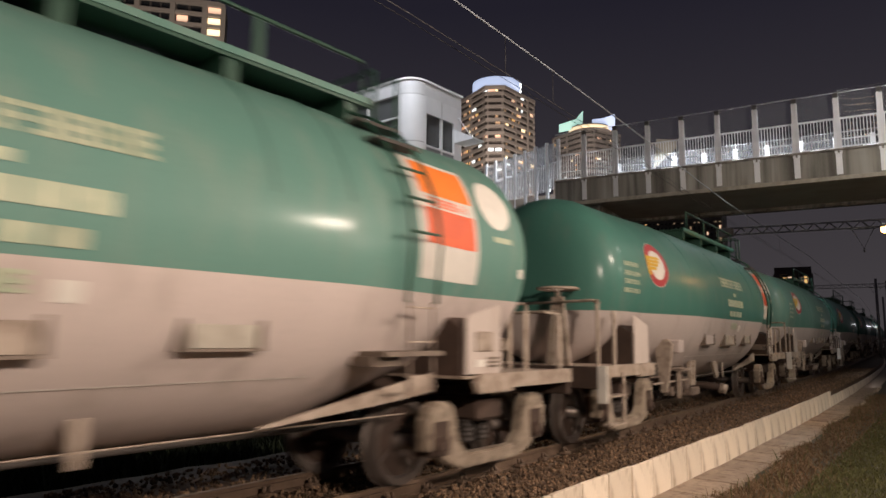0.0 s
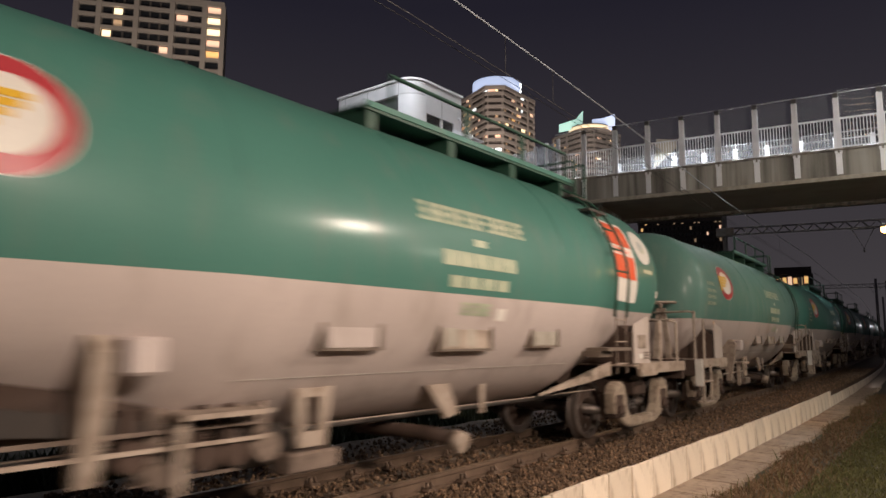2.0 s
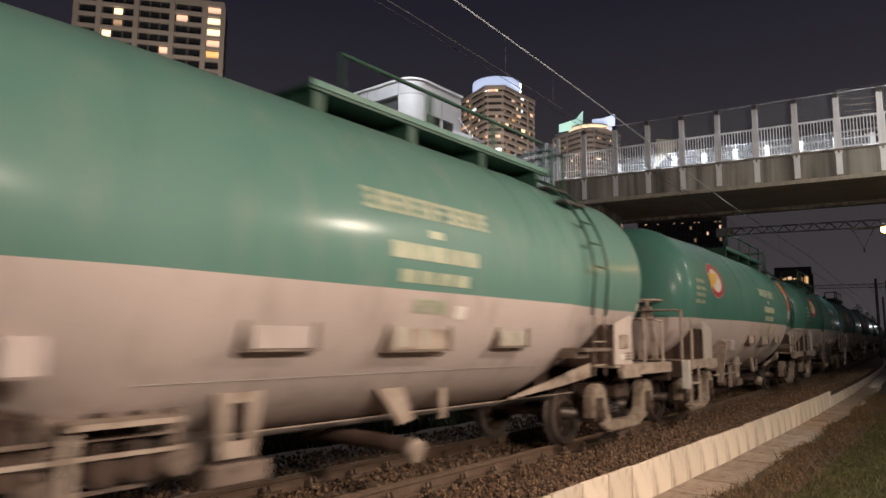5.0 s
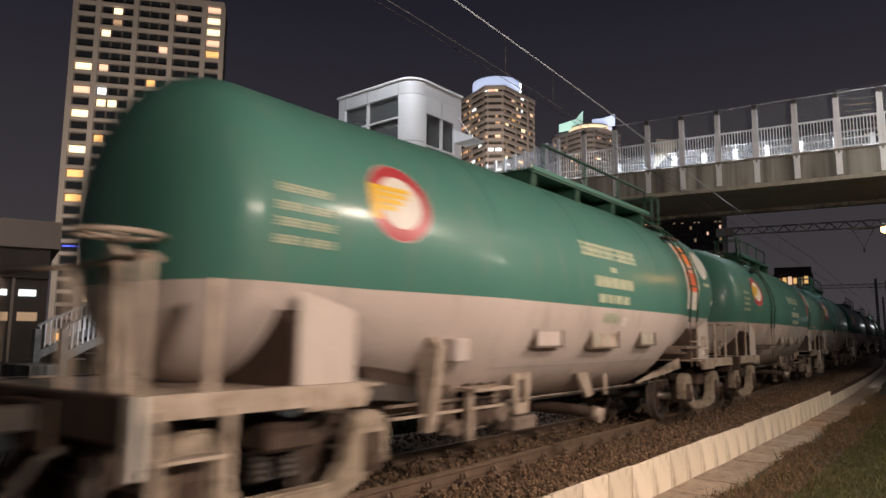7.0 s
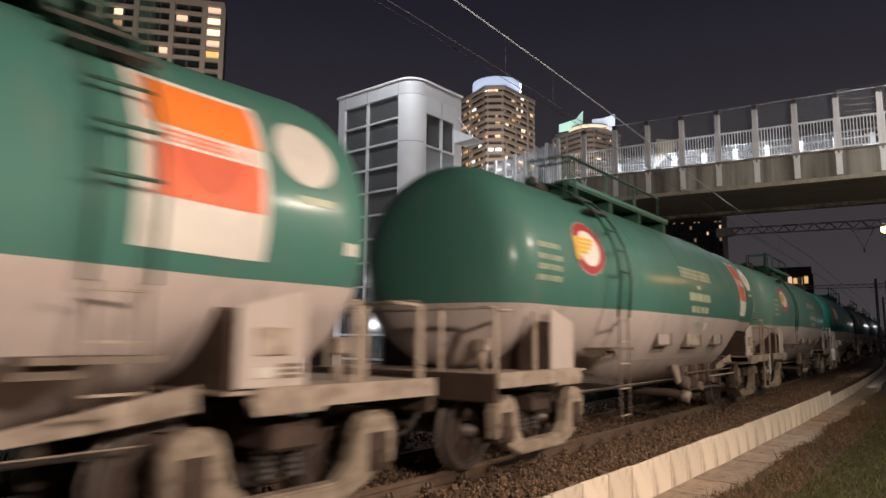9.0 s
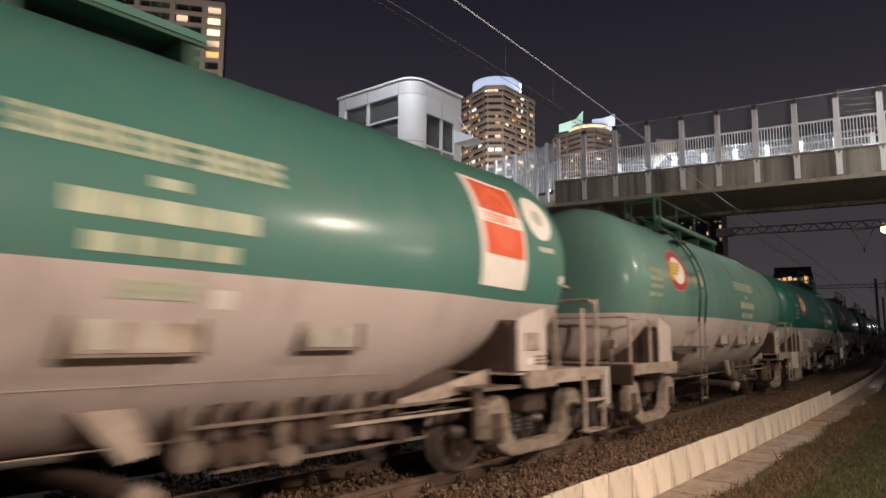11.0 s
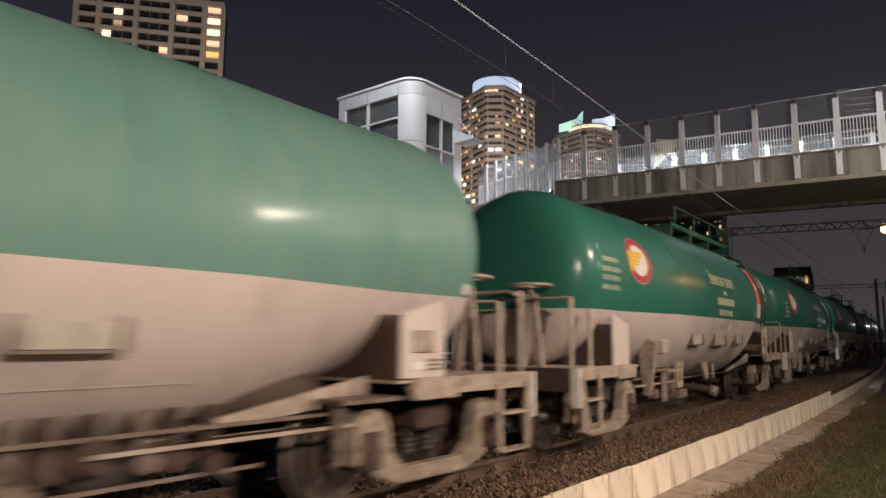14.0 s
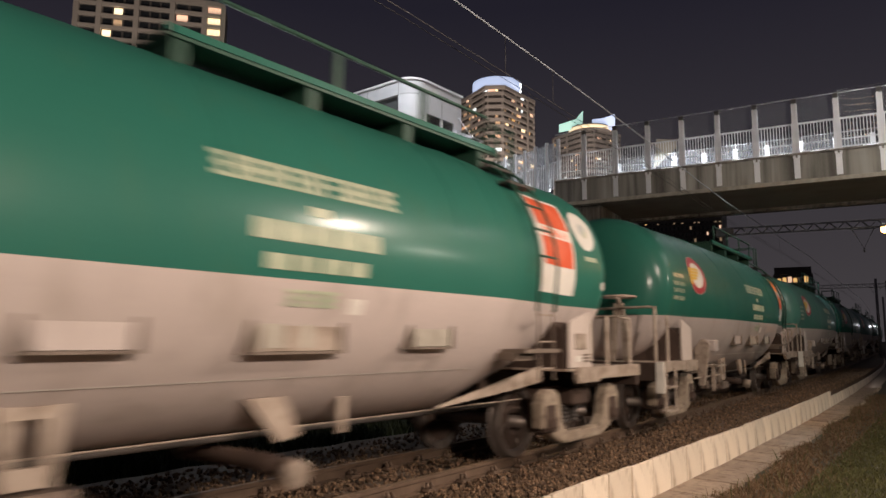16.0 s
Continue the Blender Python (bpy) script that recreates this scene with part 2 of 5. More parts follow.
def rod(bm, a, b, r, n=8, r2=None):
    """A capped round bar from a to b."""
    a, b = Vector(a), Vector(b)
    r2 = r if r2 is None else r2
    q = (b - a).to_track_quat("Z", "Y")
    rings = []
    for c, rad in ((a, r), (b, r2)):
        rings.append([bm.verts.new(c + q @ Vector((rad * math.cos(2 * math.pi * k / n), rad * math.sin(2 * math.pi * k / n), 0))) for k in range(n)])
    for k in range(n):
        bm.faces.new((rings[0][k], rings[0][(k + 1) % n], rings[1][(k + 1) % n], rings[1][k])).smooth = True
    bm.faces.new(rings[0][::-1])
    bm.faces.new(rings[1])
    return bm


def tube(bm, pts, r, n=6):
    """A bent round bar through the points, in one piece."""
    pts = [Vector(p) for p in pts]
    pts = [p for k, p in enumerate(pts) if k == 0 or (p - pts[k - 1]).length > 1e-5]
    rings = []
    for k, p in enumerate(pts):
        d = (pts[min(k + 1, len(pts) - 1)] - pts[max(k - 1, 0)]).normalized()
        side = d.cross(Vector((0, 0, 1)) if abs(d.z) < 0.95 else Vector((1, 0, 0))).normalized()
        if rings and side.dot(last) < 0:
            side = -side
        last, up = side, side.cross(d)
        rings.append([bm.verts.new(p + r * (side * math.cos(2 * math.pi * j / n) + up * math.sin(2 * math.pi * j / n))) for j in range(n)])
    for a, b in zip(rings, rings[1:]):
        for j in range(n):
            bm.faces.new((a[j], a[(j + 1) % n], b[(j + 1) % n], b[j])).smooth = True
    bm.faces.new(rings[0][::-1])
    bm.faces.new(rings[-1])
    return bm


def lathe(bm, axis_at, prof, n=14):
    """A turned shape round an upright axis: prof is (radius, height)."""
    x, y = axis_at
    rings = [[bm.verts.new((x + r * math.cos(2 * math.pi * k / n), y + r * math.sin(2 * math.pi * k / n), z)) for k in range(n)] for r, z in prof]
    for a, b in zip(rings, rings[1:]):
        for k in range(n):
            bm.faces.new((a[k], a[(k + 1) % n], b[(k + 1) % n], b[k])).smooth = True
    bm.faces.new(rings[0][::-1])
    bm.faces.new(rings[-1])
    return bm


def slab(bm, outline, lo, hi, axis="x", bevel=0.0):
    """A flat outline made thick between lo and hi along an axis."""
    def at(u, v, w):
        return {"x": (w, u, v), "y": (u, w, v), "z": (u, v, w)}[axis]
    a = [bm.verts.new(at(u, v, lo)) for u, v in outline]
    b = [bm.verts.new(at(u, v, hi)) for u, v in outline]
    fs = [bm.faces.new(a[::-1]), bm.faces.new(b)]
    for k in range(len(a)):
        fs.append(bm.faces.new((a[k], a[(k + 1) % len(a)], b[(k + 1) % len(a)], b[k])))
    if bevel:
        bmesh.ops.recalc_face_normals(bm, faces=fs)
        bmesh.ops.bevel(bm, geom=list(set(fs[0].edges) | set(fs[1].edges)), offset=bevel, segments=2, affect="EDGES")
    return bm


def box_bm(lo, hi, bevel=0.0):
    return block(bmesh.new(), lo, hi, bevel)


def rod_bm(a, b, r, n=8, r2=None):
    return rod(bmesh.new(), a, b, r, n, r2)

# ---- tank wagons ----
HALF = [(5.56, 0.03, 2.36), (5.555, 0.35, 2.36), (5.53, 0.65, 2.36), (5.47, 0.92, 2.36), (5.38, 1.10, 2.36), (5.26, 1.215, 2.36), (5.12, 1.277, 2.36),
        (4.95, 1.30, 2.36), (4.1, 1.30, 2.36), (4.0, 1.31, 2.35), (2.55, 1.53, 2.148), (2.4, 1.54, 2.14)]
PROFILE = [(-u, r, z) for u, r, z in HALF] + [(u, r, z) for u, r, z in reversed(HALF)]
WAIST = 1.86


def tank_at(y):
    """Radius and axis height of the tank at y along the wagon."""
    for (u0, r0, z0), (u1, r1, z1) in zip(PROFILE, PROFILE[1:]):
        if u0 <= y <= u1:
            f = (y - u0) / (u1 - u0)
            return r0 + (r1 - r0) * f, z0 + (z1 - z0) * f
    return 0.05, 2.36


def skin(y, z, off=0.0):
    """The point of the tank's near side at height z."""
    r, zc = tank_at(y)
    d = max(-0.999, min(0.999, (z - zc) / r))
    return Vector((r * math.sqrt(1 - d * d) + off, y, z + off * d))


def tank_bm():
    bm = bmesh.new()
    n, rings = 56, []
    for u, r, z in PROFILE:
        rings.append([bm.verts.new((r * math.cos(2 * math.pi * k / n), u, z + r * math.sin(2 * math.pi * k / n))) for k in range(n)])
    for a, b in zip(rings, rings[1:]):
        for k in range(n):
            bm.faces.new((a[k], a[(k + 1) % n], b[(k + 1) % n], b[k]))
    bm.faces.new(rings[0])
    bm.faces.new(rings[-1][::-1])
    bmesh.ops.bisect_plane(bm, geom=bm.verts[:] + bm.edges[:] + bm.faces[:], plane_co=(0, 0, WAIST), plane_no=(0, 0, 1))
    for f in bm.faces:
        f.material_index = int(f.calc_center_median().z < WAIST)
        f.smooth = True
    return bm


def band_bm(y, w=0.05, lo=-70, hi=250):
    """A weld band round the tank."""
    bm = bmesh.new()
    r, zc = tank_at(y)
    prev = None
    for k in range(41):
        a = radians(lo + (hi - lo) * k / 40)
        row = []
        for dy, dr in ((-w, 0.001), (-w * 0.6, 0.007), (w * 0.6, 0.007), (w, 0.001)):
            rr, zz = tank_at(y + dy)
            row.append(bm.verts.new(((rr + dr) * math.cos(a), y + dy, zz + (rr + dr) * math.sin(a))))
        if prev:
            for j in range(3):
                bm.faces.new((prev[j], row[j], row[j + 1], prev[j + 1])).smooth = True
        prev = row
    return bm


def patch(bm, y0, y1, z0, z1, off=0.006, slant=0.0):
    """A thin sheet that follows the tank's side."""
    ny, nz = max(2, int((y1 - y0) / 0.15)), max(2, int((z1 - z0) / 0.08))
    g = [[bm.verts.new(skin(y0 + (y1 - y0) * i / ny, z0 + (z1 - z0) * j / nz, off)) for j in range(nz + 1)] for i in range(ny + 1)]
    for i in range(ny):
        for j in range(nz):
            bm.faces.new((g[i][j], g[i + 1][j], g[i + 1][j + 1], g[i][j + 1])).smooth = True
    return bm


def disc(bm, y, z, r0, r1, off=0.006, a0=0, a1=360, squash=1.0):
    """A ring or a full disc on the tank's side."""
    n = 36
    rows = []
    for k in range(n + 1):
        a = radians(a0 + (a1 - a0) * k / n)
        rows.append([bm.verts.new(skin(y + r * math.cos(a), z + squash * r * math.sin(a), off)) for r in (r0, (r0 + r1) / 2, r1)])
    for p, q in zip(rows, rows[1:]):
        for j in range(2):
            bm.faces.new((p[j], q[j], q[j + 1], p[j + 1])).smooth = True
    return bm


def glyphs(y0, y1, z0, z1, count, seed):
    """A line of writing too small to read, as plain bars."""
    rnd = random.Random(seed)
    bm = bmesh.new()
    w = (y1 - y0) / count
    for k in range(count):
        a, b, h = y0 + (k + 0.06) * w, y0 + (k + 0.94) * w, z1 - z0
        m = rnd.uniform(0.3, 0.7)
        patch(bm, a, b, z1 - 0.20 * h, z1)
        patch(bm, a, b if rnd.random() < 0.7 else a + m * (b - a), z0, z0 + 0.18 * h)
        patch(bm, a + 0.1 * w, b - 0.1 * w * rnd.random(), z0 + 0.38 * h, z0 + 0.60 * h)
        patch(bm, a + (m - 0.13) * w, a + (m + 0.13) * w, z0, z1, 0.007)
        if rnd.random() < 0.6:
            patch(bm, a, a + 0.2 * w, z0, z1, 0.0075)
        if rnd.random() < 0.6:
            patch(bm, b - 0.2 * w, b, z0, z1, 0.0075)
    return bm


def bars(y0, y1, z0, z1, count, gap=0.12):
    bm = bmesh.new()
    w = (y1 - y0) / count
    for k in range(count):
        patch(bm, y0 + k * w, y0 + (k + 1 - gap) * w, z0, z1)
    return bm


SIDE = [(-1.06, 0.40), (-1.07, 0.68), (-1.00, 0.80), (-0.90, 0.84), (-0.76, 0.84), (-0.66, 0.79), (-0.61, 0.66), (-0.56, 0.44), (-0.42, 0.31),
        (0.42, 0.31), (0.56, 0.44), (0.61, 0.66), (0.66, 0.79), (0.76, 0.84), (0.90, 0.84), (1.00, 0.80), (1.07, 0.68), (1.06, 0.40),
        (0.93, 0.36), (0.74, 0.25), (0.50, 0.17), (-0.50, 0.17), (-0.74, 0.25), (-0.93, 0.36)]


def sideframe_bm(s):
    return slab(bmesh.new(), SIDE, s * 1.00, s * 1.15, "x", 0.02)


def wheelset_bm():
    bm = bmesh.new()
    rod(bm, (-0.86, 0, 0), (0.86, 0, 0), 0.075, 12)
    for s in (-1, 1):
        n = 32
        prof = [(0.10, 0.60), (0.16, 0.64), (0.34, 0.60), (0.355, 0.66), (0.425, 0.66), (0.43, 0.565), (0.458, 0.55), (0.452, 0.525), (0.36, 0.525), (0.34, 0.56), (0.16, 0.54), (0.10, 0.56)]
        rings = [[bm.verts.new((s * x, r * math.cos(2 * math.pi * k / n), r * math.sin(2 * math.pi * k / n))) for k in range(n)] for r, x in prof]
        for a, b in zip(rings, rings[1:] + rings[:1]):
            for k in range(n):
                fc = bm.faces.new((a[k], a[(k + 1) % n], b[(k + 1) % n], b[k]))
                fc.material_index = int(max(math.hypot(v.co.y, v.co.z) for v in fc.verts) < 0.35)
        for k in range(4):
            a = radians(45 + 90 * k)
            rod(bm, (s * 0.60, 0.25 * math.cos(a), 0.25 * math.sin(a)), (s * 0.63, 0.25 * math.cos(a), 0.25 * math.sin(a)), 0.035, 8)
    return bm


def axlebox_bm(s):
    bm = box_bm((s * 0.90, -0.13, -0.10), (s * 1.158, 0.13, 0.24), 0.02)
    rod(bm, (s * 1.15, 0, 0), (s * 1.20, 0, 0), 0.09, 14)
    for k in range(3):
        a = radians(90 + 120 * k)
        rod(bm, (s * 1.20, 0.06 * math.cos(a), 0.06 * math.sin(a)), (s * 1.215, 0.06 * math.cos(a), 0.06 * math.sin(a)), 0.016, 6)
    return bm


def spring_bm(s, dy):
    prof = []
    for k in range(5):
        prof += [(0.06, 0.37 + k * 0.05), (0.085, 0.38 + k * 0.05), (0.085, 0.405 + k * 0.05)]
    return lathe(bmesh.new(), (s * 0.9, dy), prof)


def brake_rig_bm():
    bm = bmesh.new()
    for s in (-1, 1):
        block(bm, (-0.75, s * 0.36 - 0.03, 0.34), (0.75, s * 0.36 + 0.03, 0.42))
        for x in (-0.6, 0.6):
            block(bm, (x - 0.06, s * 0.40, 0.30), (x + 0.06, s * 0.47, 0.56))
    return bm


WHEELSETS = []


def add_bogie(w, y, keyed):
    # the dark brown bolster has the platform's shade put into its colour
    b = cached("bolster", "bogie", lambda: block(block(bmesh.new(), (-1.12, -0.22, 0.60), (1.12, 0.22, 0.82), 0.03), (-0.4, -0.4, 0.70), (0.4, 0.4, 0.93), 0.02), [RUST], w, "dust-caked cast steel bogie")
    b.location, b.scale.y = (0, y, 0), 1 / LONG
    for s in (-1, 1):
        cached(("side", s), "side_frame", lambda: sideframe_bm(s), [BOGIE], b)
        for dy in (-0.13, 0.13):
            cached(("spring", s, dy), "coil_spring", lambda: spring_bm(s, dy), [UNDER], b)
        for a in (-0.86, 0.86):
            # axle box, its dark proud face also stands for the frame's shaded opening
            o = cached(("axlebox", s), "axle_box", lambda: axlebox_bm(s), [RUST], b)
            o.location = (0, a, 0.43)
    cached("brakerig", "brake_rigging", brake_rig_bm, [UNDER], b)
    for a in (-0.86, 0.86):
        o = cached("wheelset", "wheelset", wheelset_bm, [TREAD, RUST], b)
        o.location = (0, a, 0.43)
        if keyed:
            WHEELSETS.append((o, a))


def ladder_path(x_low=1.52):
    """Heights and reach of the ladder's stiles, up the tank's flank and over its shoulder."""
    pts = [(x_low, 0.36), (x_low, 1.75)]
    r, zc = 1.47, 2.2
    for k in range(9):
        a = radians(2 + 9.0 * k)
        pts.append(((r + 0.10) * math.cos(a), zc + (r + 0.10) * math.sin(a)))
    return pts


def add_ladder(w, y):
    pts = ladder_path()
    for dy in (-0.18, 0.18):
        def stile():
            return tube(bmesh.new(), [(x, 0, z) for x, z in pts[1:]], 0.018)
        o = cached("stile_up", "ladder_rail", stile, [DARKGREEN], w)
        o.location = (0, y + dy, 0)
        o = cached("stile_low", "ladder_rail", lambda: block(bmesh.new(), (1.512, -0.012, 1.0), (1.524, 0.012, 1.76)), [GEAR], w)
        o.location = (0, y + dy * 0.8, 0)
        if y < 0:
            o = cached("stile_foot", "ladder_rail", lambda: box_bm((1.512, -0.012, 0.42), (1.524, 0.012, 1.0)), [GEAR], w)
            o.location = (0, y + dy * 0.8, 0)
    for z in (1.13, 1.42, 1.71) if y > 0 else (0.45, 0.80, 1.13, 1.42, 1.71):
        o = cached("rung_low", "ladder_rung", lambda: box_bm((1.50, -0.16, -0.008), (1.535, 0.16, 0.008)), [FRAME], w)
        o.location = (0, y, z)
    for k, a in enumerate((6, 18, 30, 43, 56)):
        wide = k >= 3
        r, zc = 1.50, 2.2
        key = "tread_wide" if wide else "rung_up"
        o = cached(key, "ladder_rung", (lambda: box_bm((-0.02, -0.27, -0.02), (0.13, 0.27, 0.012))) if wide else (lambda: rod_bm((0.07, -0.2, 0), (0.07, 0.2, 0), 0.014)), [DARKGREEN if not wide else UNDER], w)
        o.location = (r * math.cos(radians(a)), y, zc + r * math.sin(radians(a)))
    cached(("bracket", y), "ladder_bracket", lambda: block(block(bmesh.new(), (1.15, y - 0.45, 1.30), (1.55, y + 0.25, 1.34)), (1.2, y - 0.5, 1.22), (1.45, y - 0.15, 1.30)), [TAGBROWN], w)


def add_walkway(w, h, green):
    """Catwalk, fold-down handrail and manhole on the tank's crown; h is the brake end."""
    y0, y1 = sorted((h * 0.72, -h * 3.30))
    cached(("deck", h), "walkway", lambda: block(block(bmesh.new(), (0.10, y0, 3.70), (0.78, y1, 3.725)), (0.755, y0, 3.66), (0.785, y1, 3.735)), [DARKGREEN], w, "dark green steel catwalk")
    cached(("lip", h, green.name), "walkway_edge", lambda: box_bm((0.775, y0, 3.69), (0.80, y1, 3.75)), [green], w)
    for k in range(4):
        y = h * 0.62 - h * 1.22 * k
        o = cached("deckleg", "walkway_bracket", lambda: slab(bmesh.new(), [(0.2, 3.48), (0.76, 3.38), (0.76, 3.70), (0.1, 3.70)], -0.05, 0.05, "y"), [DARKGREEN], w)
        o.location = (0, y, 0)
    top = 4.12
    ya, yb = sorted((h * 0.35, -h * 3.2))
    cached(("handrail", h), "handrail", lambda: tube(bmesh.new(), [(0.74, ya, 3.72), (0.74, ya, top), (0.74, yb, top), (0.74, yb, 3.72)], 0.022), [DARKGREEN], w)
    for f in (0.35, 0.68):
        o = cached("railpost", "handrail_post", lambda: box_bm((0.73, -0.04, 3.72), (0.75, 0.04, top)), [DARKGREEN], w)
        o.location = (0, ya + (yb - ya) * f, 0)
    ym = -h * 2.7
    m = cached("manhole", "manhole", lambda: rod_bm((-0.1, 0, 3.60), (-0.1, 0, 3.78), 0.30, 20), [DARKGREEN], w)
    m.location = (0, ym, 0)
    cached("manlid", "manhole_lid", lambda: block(rod_bm((-0.1, 0, 3.78), (-0.1, 0, 3.83), 0.33, 20), (-0.5, -0.05, 3.82), (0.3, 0.05, 3.87)), [UNDER], m)
    for d in (0.0, 0.3):
        o = cached("hoop", "grab_hoop", lambda: tube(bmesh.new(), [(0.85, 0, 3.40), (0.85, 0, 4.02), (0.3, 0, 4.02), (0.3, 0, 3.62)], 0.022), [DARKGREEN], w)
        o.location = (0, -h * (3.25 + d), 0)
    o = cached("valvebox", "vent_valve", lambda: block(rod_bm((0.25, 0, 3.62), (0.25, 0, 3.80), 0.09, 10), (0.10, -0.16, 3.60), (0.45, 0.16, 3.68), 0.01), [UNDER], w)
    o.location = (0, -h * 3.45, 0)


def saddle_bm():
    return slab(bmesh.new(), [(-1.27, 1.08), (1.27, 1.08), (1.27, 1.55), (1.10, 1.66), (-1.10, 1.66), (-1.27, 1.55)], -0.31, 0.31, "y")


def add_end(w, e, brake):
    """Platform, saddle and rails at the end e (-1 or 1) of a wagon; brake: the one with the hand brake."""
    rear = 0.2 if e > 0 else 0.0
    cached(("deckplate", e), "platform", lambda: box_bm((-1.33, e * 4.0, 1.06), (1.33, e * 6.0, 1.085)), [FRAME], w)
    for s in (-1, 1):
        def channel():
            c = [(1.25, 0.945), (1.36, 0.945), (1.36, 1.10), (1.25, 1.10), (1.25, 1.088), (1.335, 1.088), (1.335, 0.962), (1.25, 0.962)]
            return slab(bmesh.new(), [(s * x, z) for x, z in c], *sorted((e * 4.75, e * 6.0)), "y")
        cached(("channel", e, s, brake), "side_beam", channel, [FRAME], w)
        cached(("gusset", e, s), "gusset_plate", lambda: slab(bmesh.new(), [(e * 4.78, 0.91), (e * 4.78, 1.10), (e * 4.24, 1.10), (e * 4.16, 1.02), (e * 4.22, 0.91)], s * 1.30, s * 1.375, "x", 0.01), [FRAME], w)
        p = cached(("panel", e, s), "saddle_panel", lambda: slab(bmesh.new(), [(e * (4.84 - rear), 1.10), (e * (4.84 - rear), 1.775), (e * (4.80 - rear), 1.80), (e * (4.31 - rear), 1.67), (e * (4.28 - rear), 1.63), (e * (4.28 - rear), 1.10)], s * 1.29, s * 1.315, "x", 0.005), [SIDEPANEL], w, "pale grey saddle side panel")
        if e > 0:
            cached(("hatch", s), "inspection_hatch", lambda: block(bmesh.new(), (s * 1.31, 4.22, 1.32), (s * 1.335, 4.48, 1.52), 0.01), [FRAME], p)
            for k in range(3):
                cached(("plates", s, k), "notice_line", lambda: box_bm((s * 1.312, 4.42, 1.16 + 0.04 * k), (s * 1.32, 4.60, 1.185 + 0.04 * k)), [TAGBROWN], p)
            cached(("whiteplate", s), "notice_plate", lambda: box_bm((s * 1.312, 4.22, 1.17), (s * 1.325, 4.36, 1.24)), [WHITE], p)
    o = cached("saddle", "saddle", saddle_bm, [RUST], w, "rust-brown saddle under the tank")
    o.location = (0, e * (4.55 - rear), 0)
    cached(("sill", e), "centre_sill", lambda: block(bmesh.new(), (-0.32, e * 3.6, 0.80), (0.32, e * 6.02, 1.06)), [RUST], w)
    cached(("endbeam", e), "end_beam", lambda: block(block(bmesh.new(), (-1.33, e * 5.94, 0.80), (1.33, e * 6.02, 1.09), 0.01), (-0.3, e * 6.0, 0.68), (0.3, e * 6.05, 1.02), 0.01), [RUST], w)
    def coupler():
        bm = box_bm((-0.09, e * 6.0, 0.80), (0.09, e * 6.36, 0.98), 0.02)
        block(bm, (-0.20, e * 6.30, 0.74), (0.17, e * 6.52, 1.02), 0.04)
        return bm
    cached(("coupler", e), "coupler", coupler, [UNDER], w)
    cached(("hose", e), "brake_hose", lambda: tube(bmesh.new(), [(0.45, e * 6.02, 0.72), (0.44, e * 6.14, 0.66), (0.36, e * 6.22, 0.48), (0.25, e * 6.34, 0.40), (0.15, e * 6.45, 0.46)], 0.028, 7), [UNDER], w)
    for s in (-1, 1):
        def apron():
            return slab(bmesh.new(), [(e * 4.0, 0.93), (e * 3.3, 0.855), (e * 2.05, 0.755), (e * 2.05, 0.775), (e * 4.0, 1.12)], s * 0.95, s * 0.985, "x")
        # front sills are dark: the shade under the tank is put into their colour
        cached(("apron", e, s), "sloping_sill", apron, [FRAME if e > 0 else UNDER], w)
    if brake:
        # hand brake pedestal, wheel, end rails and corner steps
        for dx in (-0.13, 0.13):
            cached(("pedestal", e, dx), "brake_pedestal", lambda: slab(bmesh.new(), [(0.62 + dx - 0.05, 1.08), (0.62 + dx + 0.05, 1.08), (0.62 + dx * 0.3 + 0.04, 2.04), (0.62 + dx * 0.3 - 0.04, 2.04)], e * 5.80, e * 5.86, "y"), [FRAME], w)
        def wheel():
            bm = bmesh.new()
            c = Vector((0.62, e * 5.83, 2.12))
            ring = [c + Vector((0.27 * math.cos(2 * math.pi * k / 20), 0.27 * math.sin(2 * math.pi * k / 20), 0.03)) for k in range(21)]
            tube(bm, ring, 0.022, 6)
            for k in range(0, 20, 5):
                rod(bm, c, ring[k], 0.014, 6)
            rod(bm, c - Vector((0, 0, 0.1)), c + Vector((0, 0, 0.05)), 0.04, 8)
            return bm
        cached(("brakewheel", e), "brake_wheel", wheel, [FRAME], w, "worn steel hand brake wheel")
        for k, (y, x, top) in enumerate(((5.96, 1.26, 1.98), (5.52, 1.30, 1.84), (5.9, 0.15, 1.95), (5.9, -1.25, 1.98))):
            cached(("stanchion", e, k), "rail_post", lambda: box_bm((x - 0.018, e * (y - 0.034), 0.92), (x + 0.018, e * (y + 0.034), top), 0.008), [FRAME], w)
        cached(("toprail", e), "guard_rail", lambda: tube(tube(bmesh.new(), [(0.15, e * 5.9, 1.95), (1.16, e * 5.9, 1.97), (1.26, e * 5.89, 1.93)], 0.022), [(-1.25, e * 5.9, 1.97), (0.15, e * 5.9, 1.95)], 0.022), [FRAME], w)
        cached(("cornerplate", e), "corner_plate", lambda: box_bm((1.27, e * 5.99, 0.62), (1.40, e * 6.03, 1.10), 0.006), [WHITE], w, "white-painted corner plate")
        for k, y in enumerate((5.90, 5.42)):
            cached(("stepstile", e, k), "step_hanger", lambda: box_bm((1.36, e * (y - 0.03), 0.32), (1.39, e * (y + 0.03), 1.0), 0.005), [FRAME], w)
